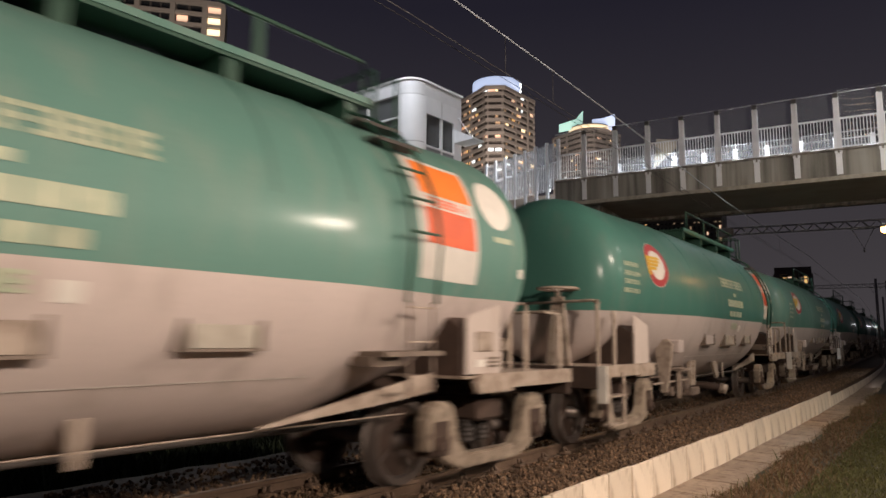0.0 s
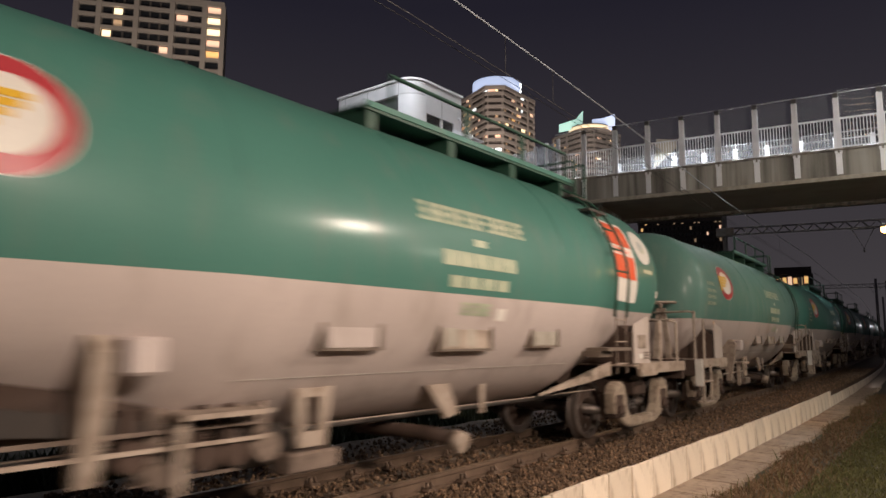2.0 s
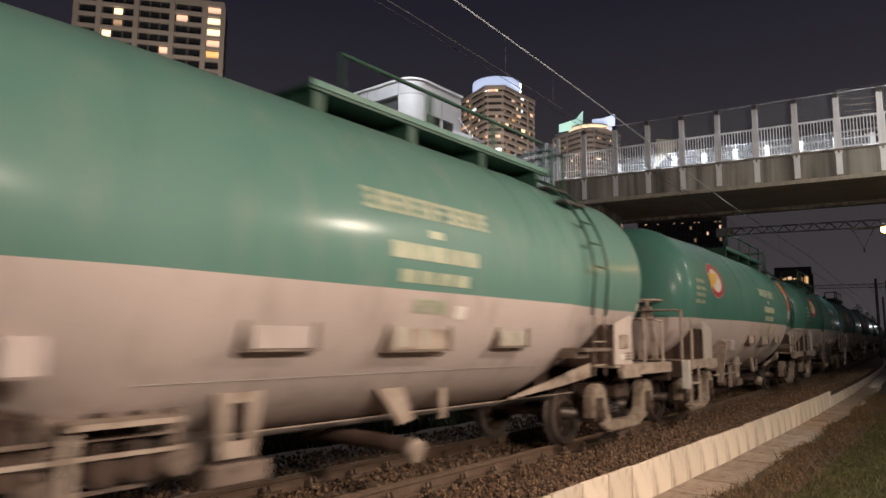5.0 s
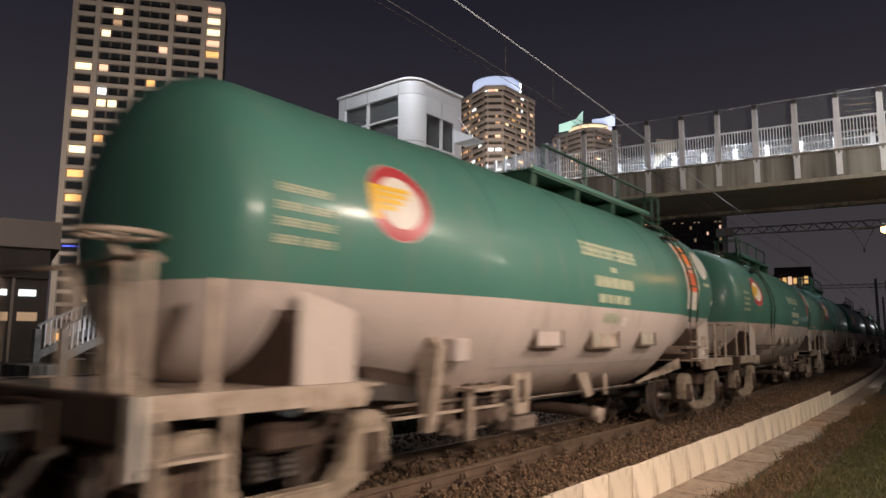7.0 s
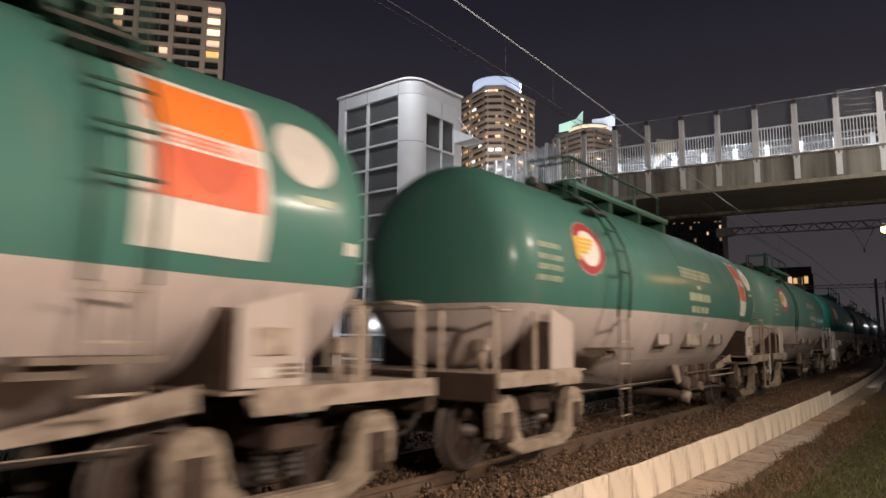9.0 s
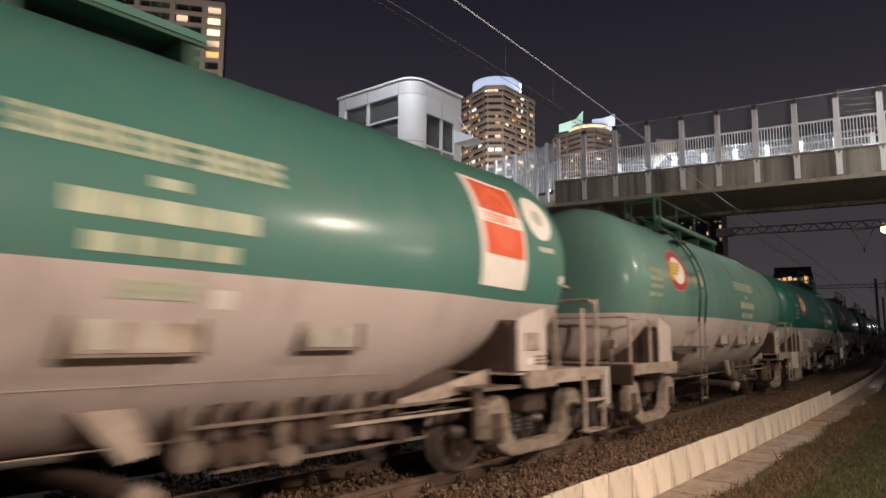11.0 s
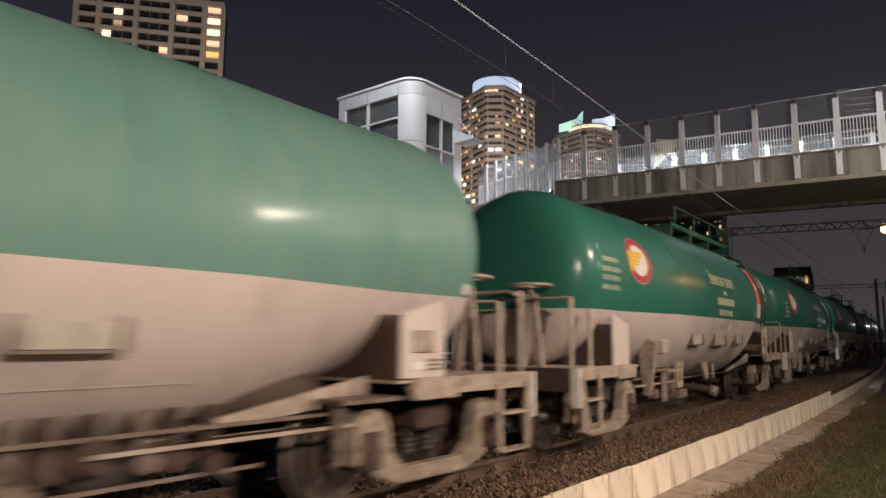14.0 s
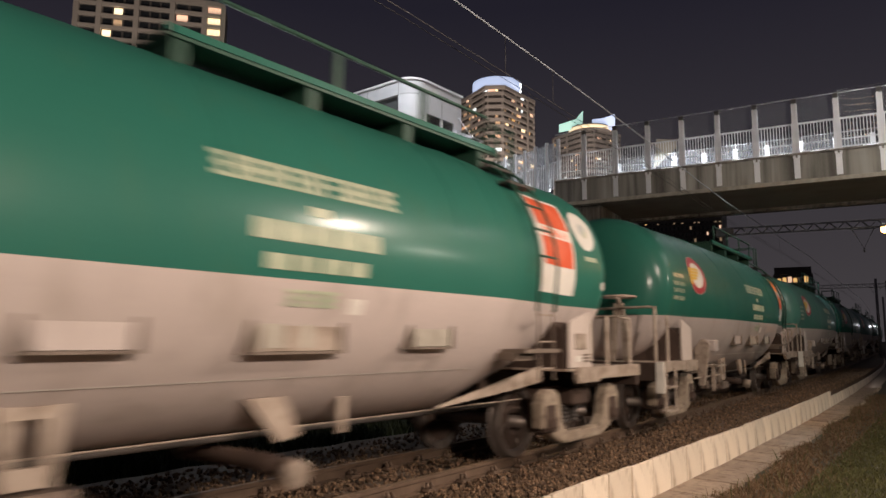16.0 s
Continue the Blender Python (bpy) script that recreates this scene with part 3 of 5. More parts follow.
        for z in (0.33, 0.70):
            cached(("step", e, z), "step", lambda: box_bm((1.28, e * 5.42, z - 0.012), (1.42, e * 5.90, z + 0.012)), [FRAME], w)
    else:
        for k, (y, x) in enumerate(((5.9, 1.26), (5.15, 1.28), (5.9, 0.55), (5.9, -1.25))):
            cached(("stanchion2", e, k), "rail_post", lambda: box_bm((x - 0.016, e * (y - 0.036), 0.95), (x + 0.016, e * (y + 0.036), 1.76), 0.008), [FRAME], w)
        cached(("toprail2", e), "guard_rail", lambda: tube(tube(bmesh.new(), [(-1.25, e * 5.9, 1.76), (1.20, e * 5.9, 1.78), (1.26, e * 5.86, 1.76)], 0.022), [(1.27, e * 5.9, 1.74), (1.27, e * 5.55, 1.76)], 0.018), [FRAME], w)
        cached(("valvepost", e), "bleed_valve", lambda: block(tube(bmesh.new(), [(0.75, e * 5.4, 1.08), (0.75, e * 5.42, 1.40)], 0.045, 8), (0.66, e * 5.36, 1.30), (0.84, e * 5.46, 1.46), 0.02), [FRAME], w)


def add_gear(w, h):
    """Air brake gear, discharge pipe and rods slung below the tank; h is the brake end."""
    y = h * 3.2 if h < 0 else 2.95
    cached(("res", h), "air_reservoir", lambda: rod_bm((0.72, y - 0.55, 1.00), (0.72, y + 0.55, 1.00), 0.20, 18), [RUST], w)
    if h < 0:
        cached(("hanger", h), "hanger_bracket", lambda: slab(bmesh.new(), [(1.12, 0.58), (1.20, 0.58), (1.32, 1.36), (1.25, 1.46), (1.05, 1.45), (1.05, 1.2)], y - 0.06, y + 0.06, "y"), [FRAME], w)
        cached(("valve", h), "control_valve", lambda: block(bmesh.new(), (1.20, y + 0.10, 1.22), (1.40, y + 0.32, 1.45), 0.02), [LOWER], w)
    cached(("shelf", h), "gear_shelf", lambda: block(block(bmesh.new(), (0.7, y + 0.5, 0.92), (1.32, y + 1.15, 0.955)), (1.20, y + 0.5, 0.45), (1.26, y + 0.56, 0.95)), [FRAME if h < 0 else GEAR], w)
    cached(("cyl", h), "brake_cylinder", lambda: rod(rod_bm((0.85, h * 1.9 - 0.25, 0.62), (0.85, h * 1.9 + 0.25, 0.62), 0.16, 16), (0.85, h * 1.9 - 0.6, 0.62), (0.85, h * 1.9 + 0.6, 0.62), 0.03, 8), [UNDER], w)
    # valves, cocks and levers in a row beside the sill
    rnd = random.Random(11)
    first = 0.55 if h > 0 else 1.95
    for k in range(9 if h > 0 else 5):
        u, z, r = h * (first + 0.25 * k + rnd.uniform(-0.05, 0.05)), rnd.uniform(0.55, 0.74), rnd.uniform(0.07, 0.11)
        def body():
            bm = rod_bm((0.98, u, z), (1.14, u, z), r, 12)
            block(bm, (0.90, u - 0.05, z), (1.06, u + 0.05, 0.98), 0.01)
            if k % 2:
                rod(bm, (1.06, u - 0.14, z), (1.06, u + 0.14, z), r * 0.55, 10)
            return bm
        cached(("valvebody", h, k), "brake_valve", body, [GEAR if k % 3 == 0 else RUST], w)
    for k, (z, x, a, b) in enumerate(((0.84, 1.10, first, 3.7), (0.74, 1.16, max(1.7, first), 3.7), (0.52, 1.05, first + 0.2, 2.9))):
        cached(("lever", h, k), "brake_lever", lambda: box_bm((x - 0.012, *sorted((h * a, h * b))[:1], z - 0.014), (x + 0.012, sorted((h * a, h * b))[1], z + 0.014)), [FRAME if k == 1 else GEAR], w)
    if h < 0:
        for k, c in enumerate(([(-1.71, 1.06), (-1.60, 1.06), (-1.59, 0.60), (-1.66, 0.60)], [(-1.45, 1.06), (-1.34, 1.06), (-1.39, 0.60), (-1.46, 0.60)])):
            cached(("alegs", k), "support_leg", lambda: slab(bmesh.new(), c, 1.06, 1.12, "x", 0.006), [FRAME], w)
        cached("across", "support_bar", lambda: box_bm((1.063, -1.655, 0.605), (1.117, -1.395, 0.72)), [FRAME], w)
        cached("across_top", "support_bar", lambda: box_bm((1.063, -1.70, 0.985), (1.117, -1.35, 1.055)), [FRAME], w)
        cached("gearbase", "gear_base", lambda: box_bm((0.92, -1.76, 0.42), (1.16, -1.28, 0.575), 0.02), [GEAR], w)
    cached("tab", "pipe_tab", lambda: box_bm((1.02, 0.74, 0.66), (1.05, 0.82, 0.96), 0.006), [FRAME], w)
    cached("weldline", "weld_line", lambda: patch(bmesh.new(), -2.3, 2.3, 1.150, 1.157, 0.007), [WHITE], w)
    cached("piperun", "brake_pipe", lambda: tube(bmesh.new(), [(0.86, -3.7, 0.73), (0.86, 3.7, 0.73)], 0.007, 8), [FRAME], w)
    cached("piperun2", "brake_rod", lambda: tube(bmesh.new(), [(0.55, -3.8, 0.66), (0.55, 3.8, 0.66)], 0.03, 8), [UNDER], w)
    cached("dischargestrut", "discharge_bracket", lambda: slab(bmesh.new(), [(-0.16, 1.0), (0.17, 1.0), (0.33, 0.70), (0.13, 0.66)], 1.04, 1.09, "x", 0.005), [FRAME], w)
    d = cached("discharge", "discharge_pipe", lambda: tube(bmesh.new(), [(0.0, 0.0, 0.64), (0.0, 0.0, 0.52), (0.9, 0.14, 0.50), (1.18, 0.19, 0.46)], 0.075, 12), [RUST], w)
    cached("dischargecap", "pipe_cap", lambda: rod_bm((1.12, 0.185, 0.47), (1.26, 0.20, 0.43), 0.10, 16), [FRAME], d)
    for k, (u, wd, ht) in enumerate(((-1.41, 0.60, 0.20), (0.03, 0.80, 0.24), (1.46, 0.56, 0.19))):
        x = skin(u, 1.47).x
        def holder():
            bm = bmesh.new()
            block(bm, (x - 0.05, u - wd / 2, 1.47 - ht / 2 - 0.02), (x + 0.040, u + wd / 2, 1.47 - ht / 2))
            for q in (-1, 1):
                block(bm, (x - 0.10, u + q * wd / 2 - 0.018, 1.47 - ht / 2 - 0.02), (x + 0.040, u + q * wd / 2 + 0.018, 1.47 + ht / 2))
            if k == 1:
                block(bm, (x - 0.02, u - wd / 2, 1.47 + ht / 2 - 0.012), (x + 0.038, u + wd / 2, 1.47 + ht / 2 + 0.004))
            return bm
        o = cached(("holder", k), "card_holder", holder, [TAGBROWN], w)
        cached(("card", k), "paper_card", lambda: box_bm((x + 0.018, u - wd / 2 + 0.06, 1.47 - ht / 2 + 0.004), (x + 0.026, u + wd / 2 - 0.03, 1.47 + ht / 2 - 0.03)), [(LOWER, FRAME, CARD)[k]], o)
        if k == 1:
            for j, (a, b) in enumerate(((-0.32, -0.12), (0.02, 0.12))):
                cached(("slip", j), "paper_slip", lambda: box_bm((x + 0.027, u + a, 1.375), (x + 0.032, u + b, 1.55)), [CARD], o)


def add_marks(w, panel):
    """Lettering and signs on the near flank, as plain shapes."""
    cached("roundel_rim", "sign_rim", lambda: disc(bmesh.new(), -3.78, 2.64, 0.335, 0.357, 0.004), [WHITE], w)
    cached("roundel", "round_sign", lambda: disc(bmesh.new(), -3.78, 2.64, 0.240, 0.350), [RED], w, "red ring sign with white and yellow shapes")
    cached("roundel_in", "sign_centre", lambda: disc(bmesh.new(), -3.78, 2.64, 0.0, 0.245, 0.005), [WHITE], w)
    def wing():
        bm = bmesh.new()
        for k, (u0, u1) in enumerate(((-4.10, -3.66), (-4.11, -3.70), (-4.12, -3.76), (-4.12, -3.84))):
            patch(bm, u0, u1, 2.725 - 0.058 * k, 2.773 - 0.058 * k, 0.010)
        patch(bm, -4.12, -4.02, 2.465, 2.770, 0.011)
        return bm
    cached("roundel_wing", "sign_wing", wing, [YELLOW], w)
    for z, n, a, b in ((2.56, 1, -5.04, -4.46), (2.42, 2, -5.06, -4.46), (2.30, 1, -5.06, -4.42), (2.17, 2, -5.06, -4.46)):
        ww = (b - a) / n
        for k in range(n):
            cached(("frow", z, k), "front_lettering", lambda: glyphs(a + k * ww, a + (k + 0.85) * ww, z - 0.032, z + 0.032, 7 if n == 1 else 3, int(z * 100) + k), [CREAM], w)
    cached("name", "name_lettering", lambda: glyphs(-0.76, 0.93, 2.50, 2.68, 10, 3), [CREAM], w)
    cached("line2", "small_lettering", lambda: bars(0.0, 0.22, 2.33, 2.40, 1), [CREAM], w)
    for k in range(5):
        cached(("num", k), "number_bar", lambda: patch(bmesh.new(), -0.47 + 0.235 * k, -0.25 + 0.235 * k, 2.12, 2.26), [CREAM], w)
    for k in range(4):
        cached(("wt", k), "weight_bar", lambda: patch(bmesh.new(), -0.36 + 0.24 * k, -0.16 + 0.24 * k, 1.92, 2.03), [CREAM], w)
    cached("line5", "waist_lettering", lambda: glyphs(-0.16, 0.31, 1.67, 1.79, 4, 8), [CREAM], w)
    cached("line6", "small_plate", lambda: bars(0.43, 0.59, 1.63, 1.75, 1), [WHITE], w)
    zp = 2.11 if panel else 1.89
    cached(("line7", zp), "end_plate", lambda: bars(5.02, 5.16, zp, zp + 0.10, 1), [WHITE], w)
    if panel:
        first, second, crest = panel
        cached("placard", "placard", lambda: patch(bmesh.new(), 3.32, 4.29, 1.99, 3.18, 0.006), [WHITE], w, "white-edged hazard placard with coloured squares")
        cached(("sq1", first.name), "upper_square", lambda: patch(bmesh.new(), 3.42, 4.24, 2.80, 3.14, 0.010), [first], w)
        cached(("sq2", second.name), "lower_square", lambda: patch(bmesh.new(), 3.42, 4.24, 2.32, 2.66, 0.010), [second], w)
        cached("diamond", "hazard_symbol", lambda: disc(bmesh.new(), 3.83, 2.66, 0.0, 0.27, 0.013, 180, 360, 1.0), [DIAMOND], w)
        if crest:
            cached("diamond_top", "hazard_symbol", lambda: disc(bmesh.new(), 3.83, 2.80, 0.22, 0.31, 0.013, 0, 180, 0.95), [DIAMOND], w)
        cached("sqbars", "placard_lettering", lambda: glyphs(3.50, 4.16, 2.685, 2.775, 7, 5), [SALMON], w)
        cached("crest", "round_badge", lambda: disc(bmesh.new(), 4.66, 2.87, 0.0, 0.27), [WHITE], w, "plain round white badge")
        cached("crest_line", "badge_caption", lambda: bars(4.56, 4.92, 2.46, 2.52, 1), [CREAM], w)
        if crest:
            cached("crest_in", "badge_print", lambda: disc(bmesh.new(), 4.66, 2.87, 0.0, 0.10, 0.010), [BLUEMARK], w)


def tank_wagon(tone, h, panel, keyed, label):
    w = tagged(new("tank_wagon"), label, "tank wagon", "wagons of the oil train")
    w.scale.y = LONG
    green = GREENS[tone]
    cached(("tank", tone), "tank", tank_bm, [green, LOWER], w, "horizontal tank, green above and pale grey below")
    for k, y in enumerate((-2.47, 2.47, -0.62, 1.75)):
        cached(("band", k, tone), "weld_band", lambda: band_bm(y, 0.03, 14 if k < 2 else 12, 168), [green], w)
    add_walkway(w, h, green)
    add_ladder(w, -h * 3.22)
    for e in (-1, 1):
        add_end(w, e, e == h)
        add_bogie(w, e * 4.72, keyed)
    add_gear(w, h)
    add_marks(w, panel)
    return w


PL = {"o": (ORANGE, SALMON, False), "r": (VERMILION, VERMILION, True), "": None}
TRAIN = [("mid", -1, ""), ("pale", -1, "o"), ("mid", -1, "r"), ("pale", -1, ""), ("mid", -1, "o"), ("mid", 1, "r"), ("pale", 1, ""),
         ("dark", -1, "r"), ("dark", -1, "o"), ("mid", -1, "r"), ("dark", 1, ""), ("mid", -1, "o"), ("dark", -1, "r"), ("mid", -1, "")]
TONES = {"pale": "faded, weather-streaked", "mid": "clean mid", "dark": "glossy dark"}
SIGNS = {"o": "with an orange hazard placard", "r": "with a red hazard placard", "": "without a placard"}
WAGONS = []
for k, (tone, h, sign) in enumerate(TRAIN):
    i = k - 2
    WAGONS.append((i, tank_wagon(tone, h, PL[sign], -1 <= i <= 6, f"{TONES[tone]} green and grey tank wagon {SIGNS[sign]}")))

# ---- ground, track, kerb wall, path ----
def ribbon(bm, section, s0, s1, step=1.0, wob=0.0):
    """A cross-section of (offset, height) carried along the track."""
    prev = None
    n = max(1, int(round((s1 - s0) / step)))
    for k in range(n + 1):
        s = s0 + (s1 - s0) * k / n
        row = [bm.verts.new((*track(s, o, *at)[:2], z + (noise.noise(Vector((s * 1.7, o * 2.3, 0))) * wob if wob else 0))) for o, z, *at in section]
        if prev:
            for j in range(len(row) - 1):
                bm.faces.new((prev[j], row[j], row[j + 1], prev[j + 1]))
        prev = row
    return bm


def ground_bm():
    bm = bmesh.new()
    xs = [-900, -300, -120, -60, -40] + [-30 + k * 1.0 for k in range(0, 46)] + [25, 60, 200, 900]
    ys = [-300, -80, -30] + [-15 + k * 1.0 for k in range(0, 76)] + [80, 120, 250, 600, 1500]
    def height(x, y):
        rise = 0.10 * max(0.0, min(1.0, (x + 2.2) / 1.5))
        return -0.57 + rise + 0.035 * noise.noise(Vector((x * 0.4, y * 0.4, 3)))
    g = [[bm.verts.new((x, y, height(x, y) if abs(x) < 40 and abs(y) < 70 else -0.60)) for y in ys] for x in xs]
    for i in range(len(xs) - 1):
        for j in range(len(ys) - 1):
            bm.faces.new((g[i][j], g[i + 1][j], g[i + 1][j + 1], g[i][j + 1])).smooth = True
    return bm


tagged(part("ground", ground_bm(), SOIL), "dark soil and short grass beside the railway", "ground", kind="structure")
bed = part("ballast_bed", ribbon(bmesh.new(), [(-4.2, -0.66), (-2.9, -0.24), (-1.4, -0.16), (-0.7, -0.15), (0, -0.15), (0.7, -0.15), (1.2, -0.13), (1.82, -0.10, KERB), (1.83, -0.60, KERB)], -40, 170, 0.5, 0.03), STONE)
tagged(bed, "rust-stained ballast bed under the track", "ballast", kind="structure")


def rail_bm(c):
    s = 1 if c > 0 else -1
    bm = bmesh.new()
    inner = GAUGE / 2
    m = inner + 0.0325
    prof = [(m - 0.064, -0.150), (m - 0.064, -0.140), (m - 0.012, -0.122), (m - 0.009, -0.048), (m - 0.0325, -0.036), (m - 0.0325, -0.006), (m - 0.026, 0.0),
            (m + 0.026, 0.0), (m + 0.0325, -0.006), (m + 0.0325, -0.036), (m + 0.009, -0.048), (m + 0.012, -0.122), (m + 0.064, -0.140), (m + 0.064, -0.150)]
    ribbon(bm, [(s * o, z) for o, z in prof], -40, 170, 1.0)
    return bm


for s in (-1, 1):
    r = part("rail", rail_bm(s), RAIL, None, smooth=False)
    tagged(r, "rust-brown steel rail with worn head", "rail", "rails of the track", "structure")
    part("rail_head", ribbon(bmesh.new(), [(s * (GAUGE / 2 + 0.004), 0.0015), (s * (GAUGE / 2 + 0.060), 0.0015)], -40, 170, 1.0), RAILHEAD, r)

# sleepers with their rail clips
MESHES["sleeper"] = mesh_of("sleeper", block(bmesh.new(), (-1.0, -0.11, -0.30), (1.0, 0.11, -0.155), 0.02), SLEEPER)


def clip_bm():
    bm = block(bmesh.new(), (-0.06, -0.08, -0.155), (0.06, 0.08, -0.105), 0.02)
    rod(bm, (0, -0.04, -0.11), (0, -0.04, -0.045), 0.022, 6)
    rod(bm, (0.02, 0.04, -0.11), (-0.03, 0.04, -0.06), 0.02, 6)
    return bm


MESHES["clip"] = mesh_of("rail_clip", clip_bm(), RAIL)
for k in range(75):
    s = 2.0 + 0.6 * k
    x, y, a = track(s)
    sl = new("sleeper", MESHES["sleeper"])
    sl.parent = bed
    sl.matrix_basis = pose(x, y, 0.01, 0, 0, math.degrees(a))
    for o in (0.68, -0.68, 0.44, -0.44):
        if o < 0 and k > 30:
            continue
        c = new("rail_clip", MESHES["clip"])
        c.parent = sl
        c.matrix_basis = pose(o, 0, 0)

# loose ballast stones
rnd = random.Random(7)


def stones_bm(count, s0, s1, spans, size):
    verts, faces = [], []
    base = [(1, 0, 0), (-1, 0, 0), (0, 1, 0), (0, -1, 0), (0, 0, 1), (0, 0, -1)]
    tri = [(0, 2, 4), (2, 1, 4), (1, 3, 4), (3, 0, 4), (2, 0, 5), (1, 2, 5), (3, 1, 5), (0, 3, 5)]
    for _ in range(count):
        f = rnd.random() ** 1.7
        s = s0 + (s1 - s0) * f
        lo, hi = spans[0] if rnd.random() < 0.60 else rnd.choice(spans[1:])
        o = rnd.uniform(lo, hi)
        x, y, _a = track(s, o)
        if o > 0.8:
            ex, ey, _a = track(s, 1.84, KERB)
            sx, sy, _a = track(s, 0.8)
            x, y = sx + (ex - sx) * (o - 0.8) / 1.04, sy + (ey - sy) * (o - 0.8) / 1.04
        z = -0.145 + (0.05 * (o - 1.1) / 0.7 if o > 1.1 else 0) + rnd.uniform(-0.01, 0.035)
        r = rnd.uniform(0.6, 1.35) * size
        q = Euler((rnd.uniform(0, 6.28), rnd.uniform(0, 6.28), rnd.uniform(0, 6.28))).to_matrix()
        i = len(verts)
        for c in base:
            v = q @ (Vector(c) * r * rnd.uniform(0.65, 1.2))
            verts.append((x + v.x, y + v.y, z + v.z))
        faces += [(i + a, i + b, i + c) for a, b, c in tri]
    return verts, faces


me = bpy.data.meshes.new("ballast_stones")
v, f = stones_bm(23000, 3.0, 45.0, [(0.74, 1.86), (-0.45, 0.45), (-2.2, -0.7)], 0.027)
me.from_pydata(v, [], f)
STONES = surf("ballast_stone", (0.22, 0.136, 0.080), (0.105, 0.068, 0.044), 0.9, 0, 9, 60, 0.3, (1, 1, 1), (0.055, 0.034, 0.022), 0.9)
isl = STONES.node_tree.nodes.new("ShaderNodeNewGeometry")
for n in list(STONES.node_tree.nodes):
    if n.bl_idname == "ShaderNodeMapRange" and any(l.to_node.bl_idname == "ShaderNodeHueSaturation" for l in n.outputs[0].links):
        STONES.node_tree.links.new(isl.outputs["Random Per Island"], n.inputs[0])
        n.inputs[3].default_value, n.inputs[4].default_value = 0.45, 1.45
me.materials.append(STONES)
tagged(new("ballast_stones", me), "loose rust-stained crushed stones along the track", "ballast", kind="stuff")

# low kerb wall of upright concrete panels
wall = tagged(part("kerb_wall", ribbon(ribbon(bmesh.new(), [(1.82, -0.70, KERB), (1.82, -0.10, KERB), (1.87, -0.10, KERB), (1.87, -0.70, KERB)], -20, 23.2, 1.0), [(1.835, -0.80, KERB), (1.835, -0.36, KERB), (1.87, -0.36, KERB), (1.87, -0.80, KERB)], 23.2, 150, 1.0), PANEL), "low wall of pale upright concrete panels", "wall", kind="structure")
wr = random.Random(3)
MESHES["panel"] = [mesh_of("panel", block(bmesh.new(), (-0.005, 0.006, -0.62), (0.045, 0.634 - 0.01 * k, 0.0), 0.008), PANEL) for k in range(3)]
for k in range(120):
    s = 1.5 + 0.64 * k
    x, y, a = track(s, 1.855, KERB)
    o = new("panel", wr.choice(MESHES["panel"]))
    o.parent = wall
    step = 0.15 + 0.004 * (s - 23.2) if s > 23.2 else 0.0
    o.matrix_basis = pose(x, y, -0.05 - step + wr.uniform(-0.008, 0.008), wr.uniform(-0.6, 0.6), wr.uniform(-1.8, 1.8), math.degrees(a))

# worn concrete path along the wall
path = tagged(part("path", ribbon(bmesh.new(), [(1.90, -0.60, KERB), (1.90, -0.525, KERB), (2.46, -0.53, KERB), (2.46, -0.62, KERB)], -15, 60, 1.0, 0.01), SLAB), "narrow worn concrete path at the foot of the wall", "path", kind="structure")
for k in range(34):
    s = 1.0 + 1.0 * k
    x, y, a = track(s, 1.905, KERB)
    wd = wr.uniform(0.50, 0.66)
    bm = bmesh.new()
    edge = [(0, 0.01)] + [(wd + wr.uniform(-0.07, 0.06), 0.01 + 0.16 * j) for j in range(7)] + [(0, 0.985)]
    slab(bm, edge, -0.60, -0.505 + wr.uniform(-0.008, 0.008), "z")
    o = part("slab", bm, SLAB, path)
    o.matrix_basis = pose(x, y, 0, 0, 0, math.degrees(a))


def blades(count, place, height, width, lean):
    """Many thin upright blades, each one a bent strip."""
    verts, faces = [], []
    for _ in range(count):
        x, y, z = place()
        h, wd = height * rnd.uniform(0.5, 1.3), width * rnd.uniform(0.7, 1.3)
        a = rnd.uniform(0, 6.283)
        dx, dy = math.cos(a) * wd, math.sin(a) * wd
        lx, ly = rnd.uniform(-lean, lean) * h, rnd.uniform(-lean, lean) * h
        i = len(verts)
        verts += [(x - dx, y - dy, z), (x + dx, y + dy, z), (x + lx * 0.4 + dx * 0.7, y + ly * 0.4 + dy * 0.7, z + h * 0.6),
                  (x + lx * 0.4 - dx * 0.7, y + ly * 0.4 - dy * 0.7, z + h * 0.6), (x + lx, y + ly, z + h)]
        faces += [(i, i + 1, i + 2, i + 3), (i + 3, i + 2, i + 4)]
    return verts, faces


def lawn():
    s = 5 + 40 * rnd.random() ** 1.6
    o = 3.25 + 4.4 * rnd.random() ** 1.1
    x, y, _ = track(s, o, KERB)
    return x, y, -0.55 + 0.1 * max(0, min(1, (x + 2.2) / 1.5))


def fringe():
    s = 4 + 26 * rnd.random() ** 1.4
    o = 2.50 + abs(rnd.gauss(0, 0.45)) + 0.12 * math.sin(s * 1.3)
    x, y, _ = track(s, o, KERB)
    return x, y, -0.56


def scrub():
    o = -3.6 - 2.2 * rnd.random()
    x, y, _ = track(-6 + 34 * rnd.random(), o)
    return x, y, -0.62


SCRUB = surf("dark_scrub", (0.030, 0.042, 0.018), (0.020, 0.026, 0.012), 0.85, 0, 2, 20, 0.0)
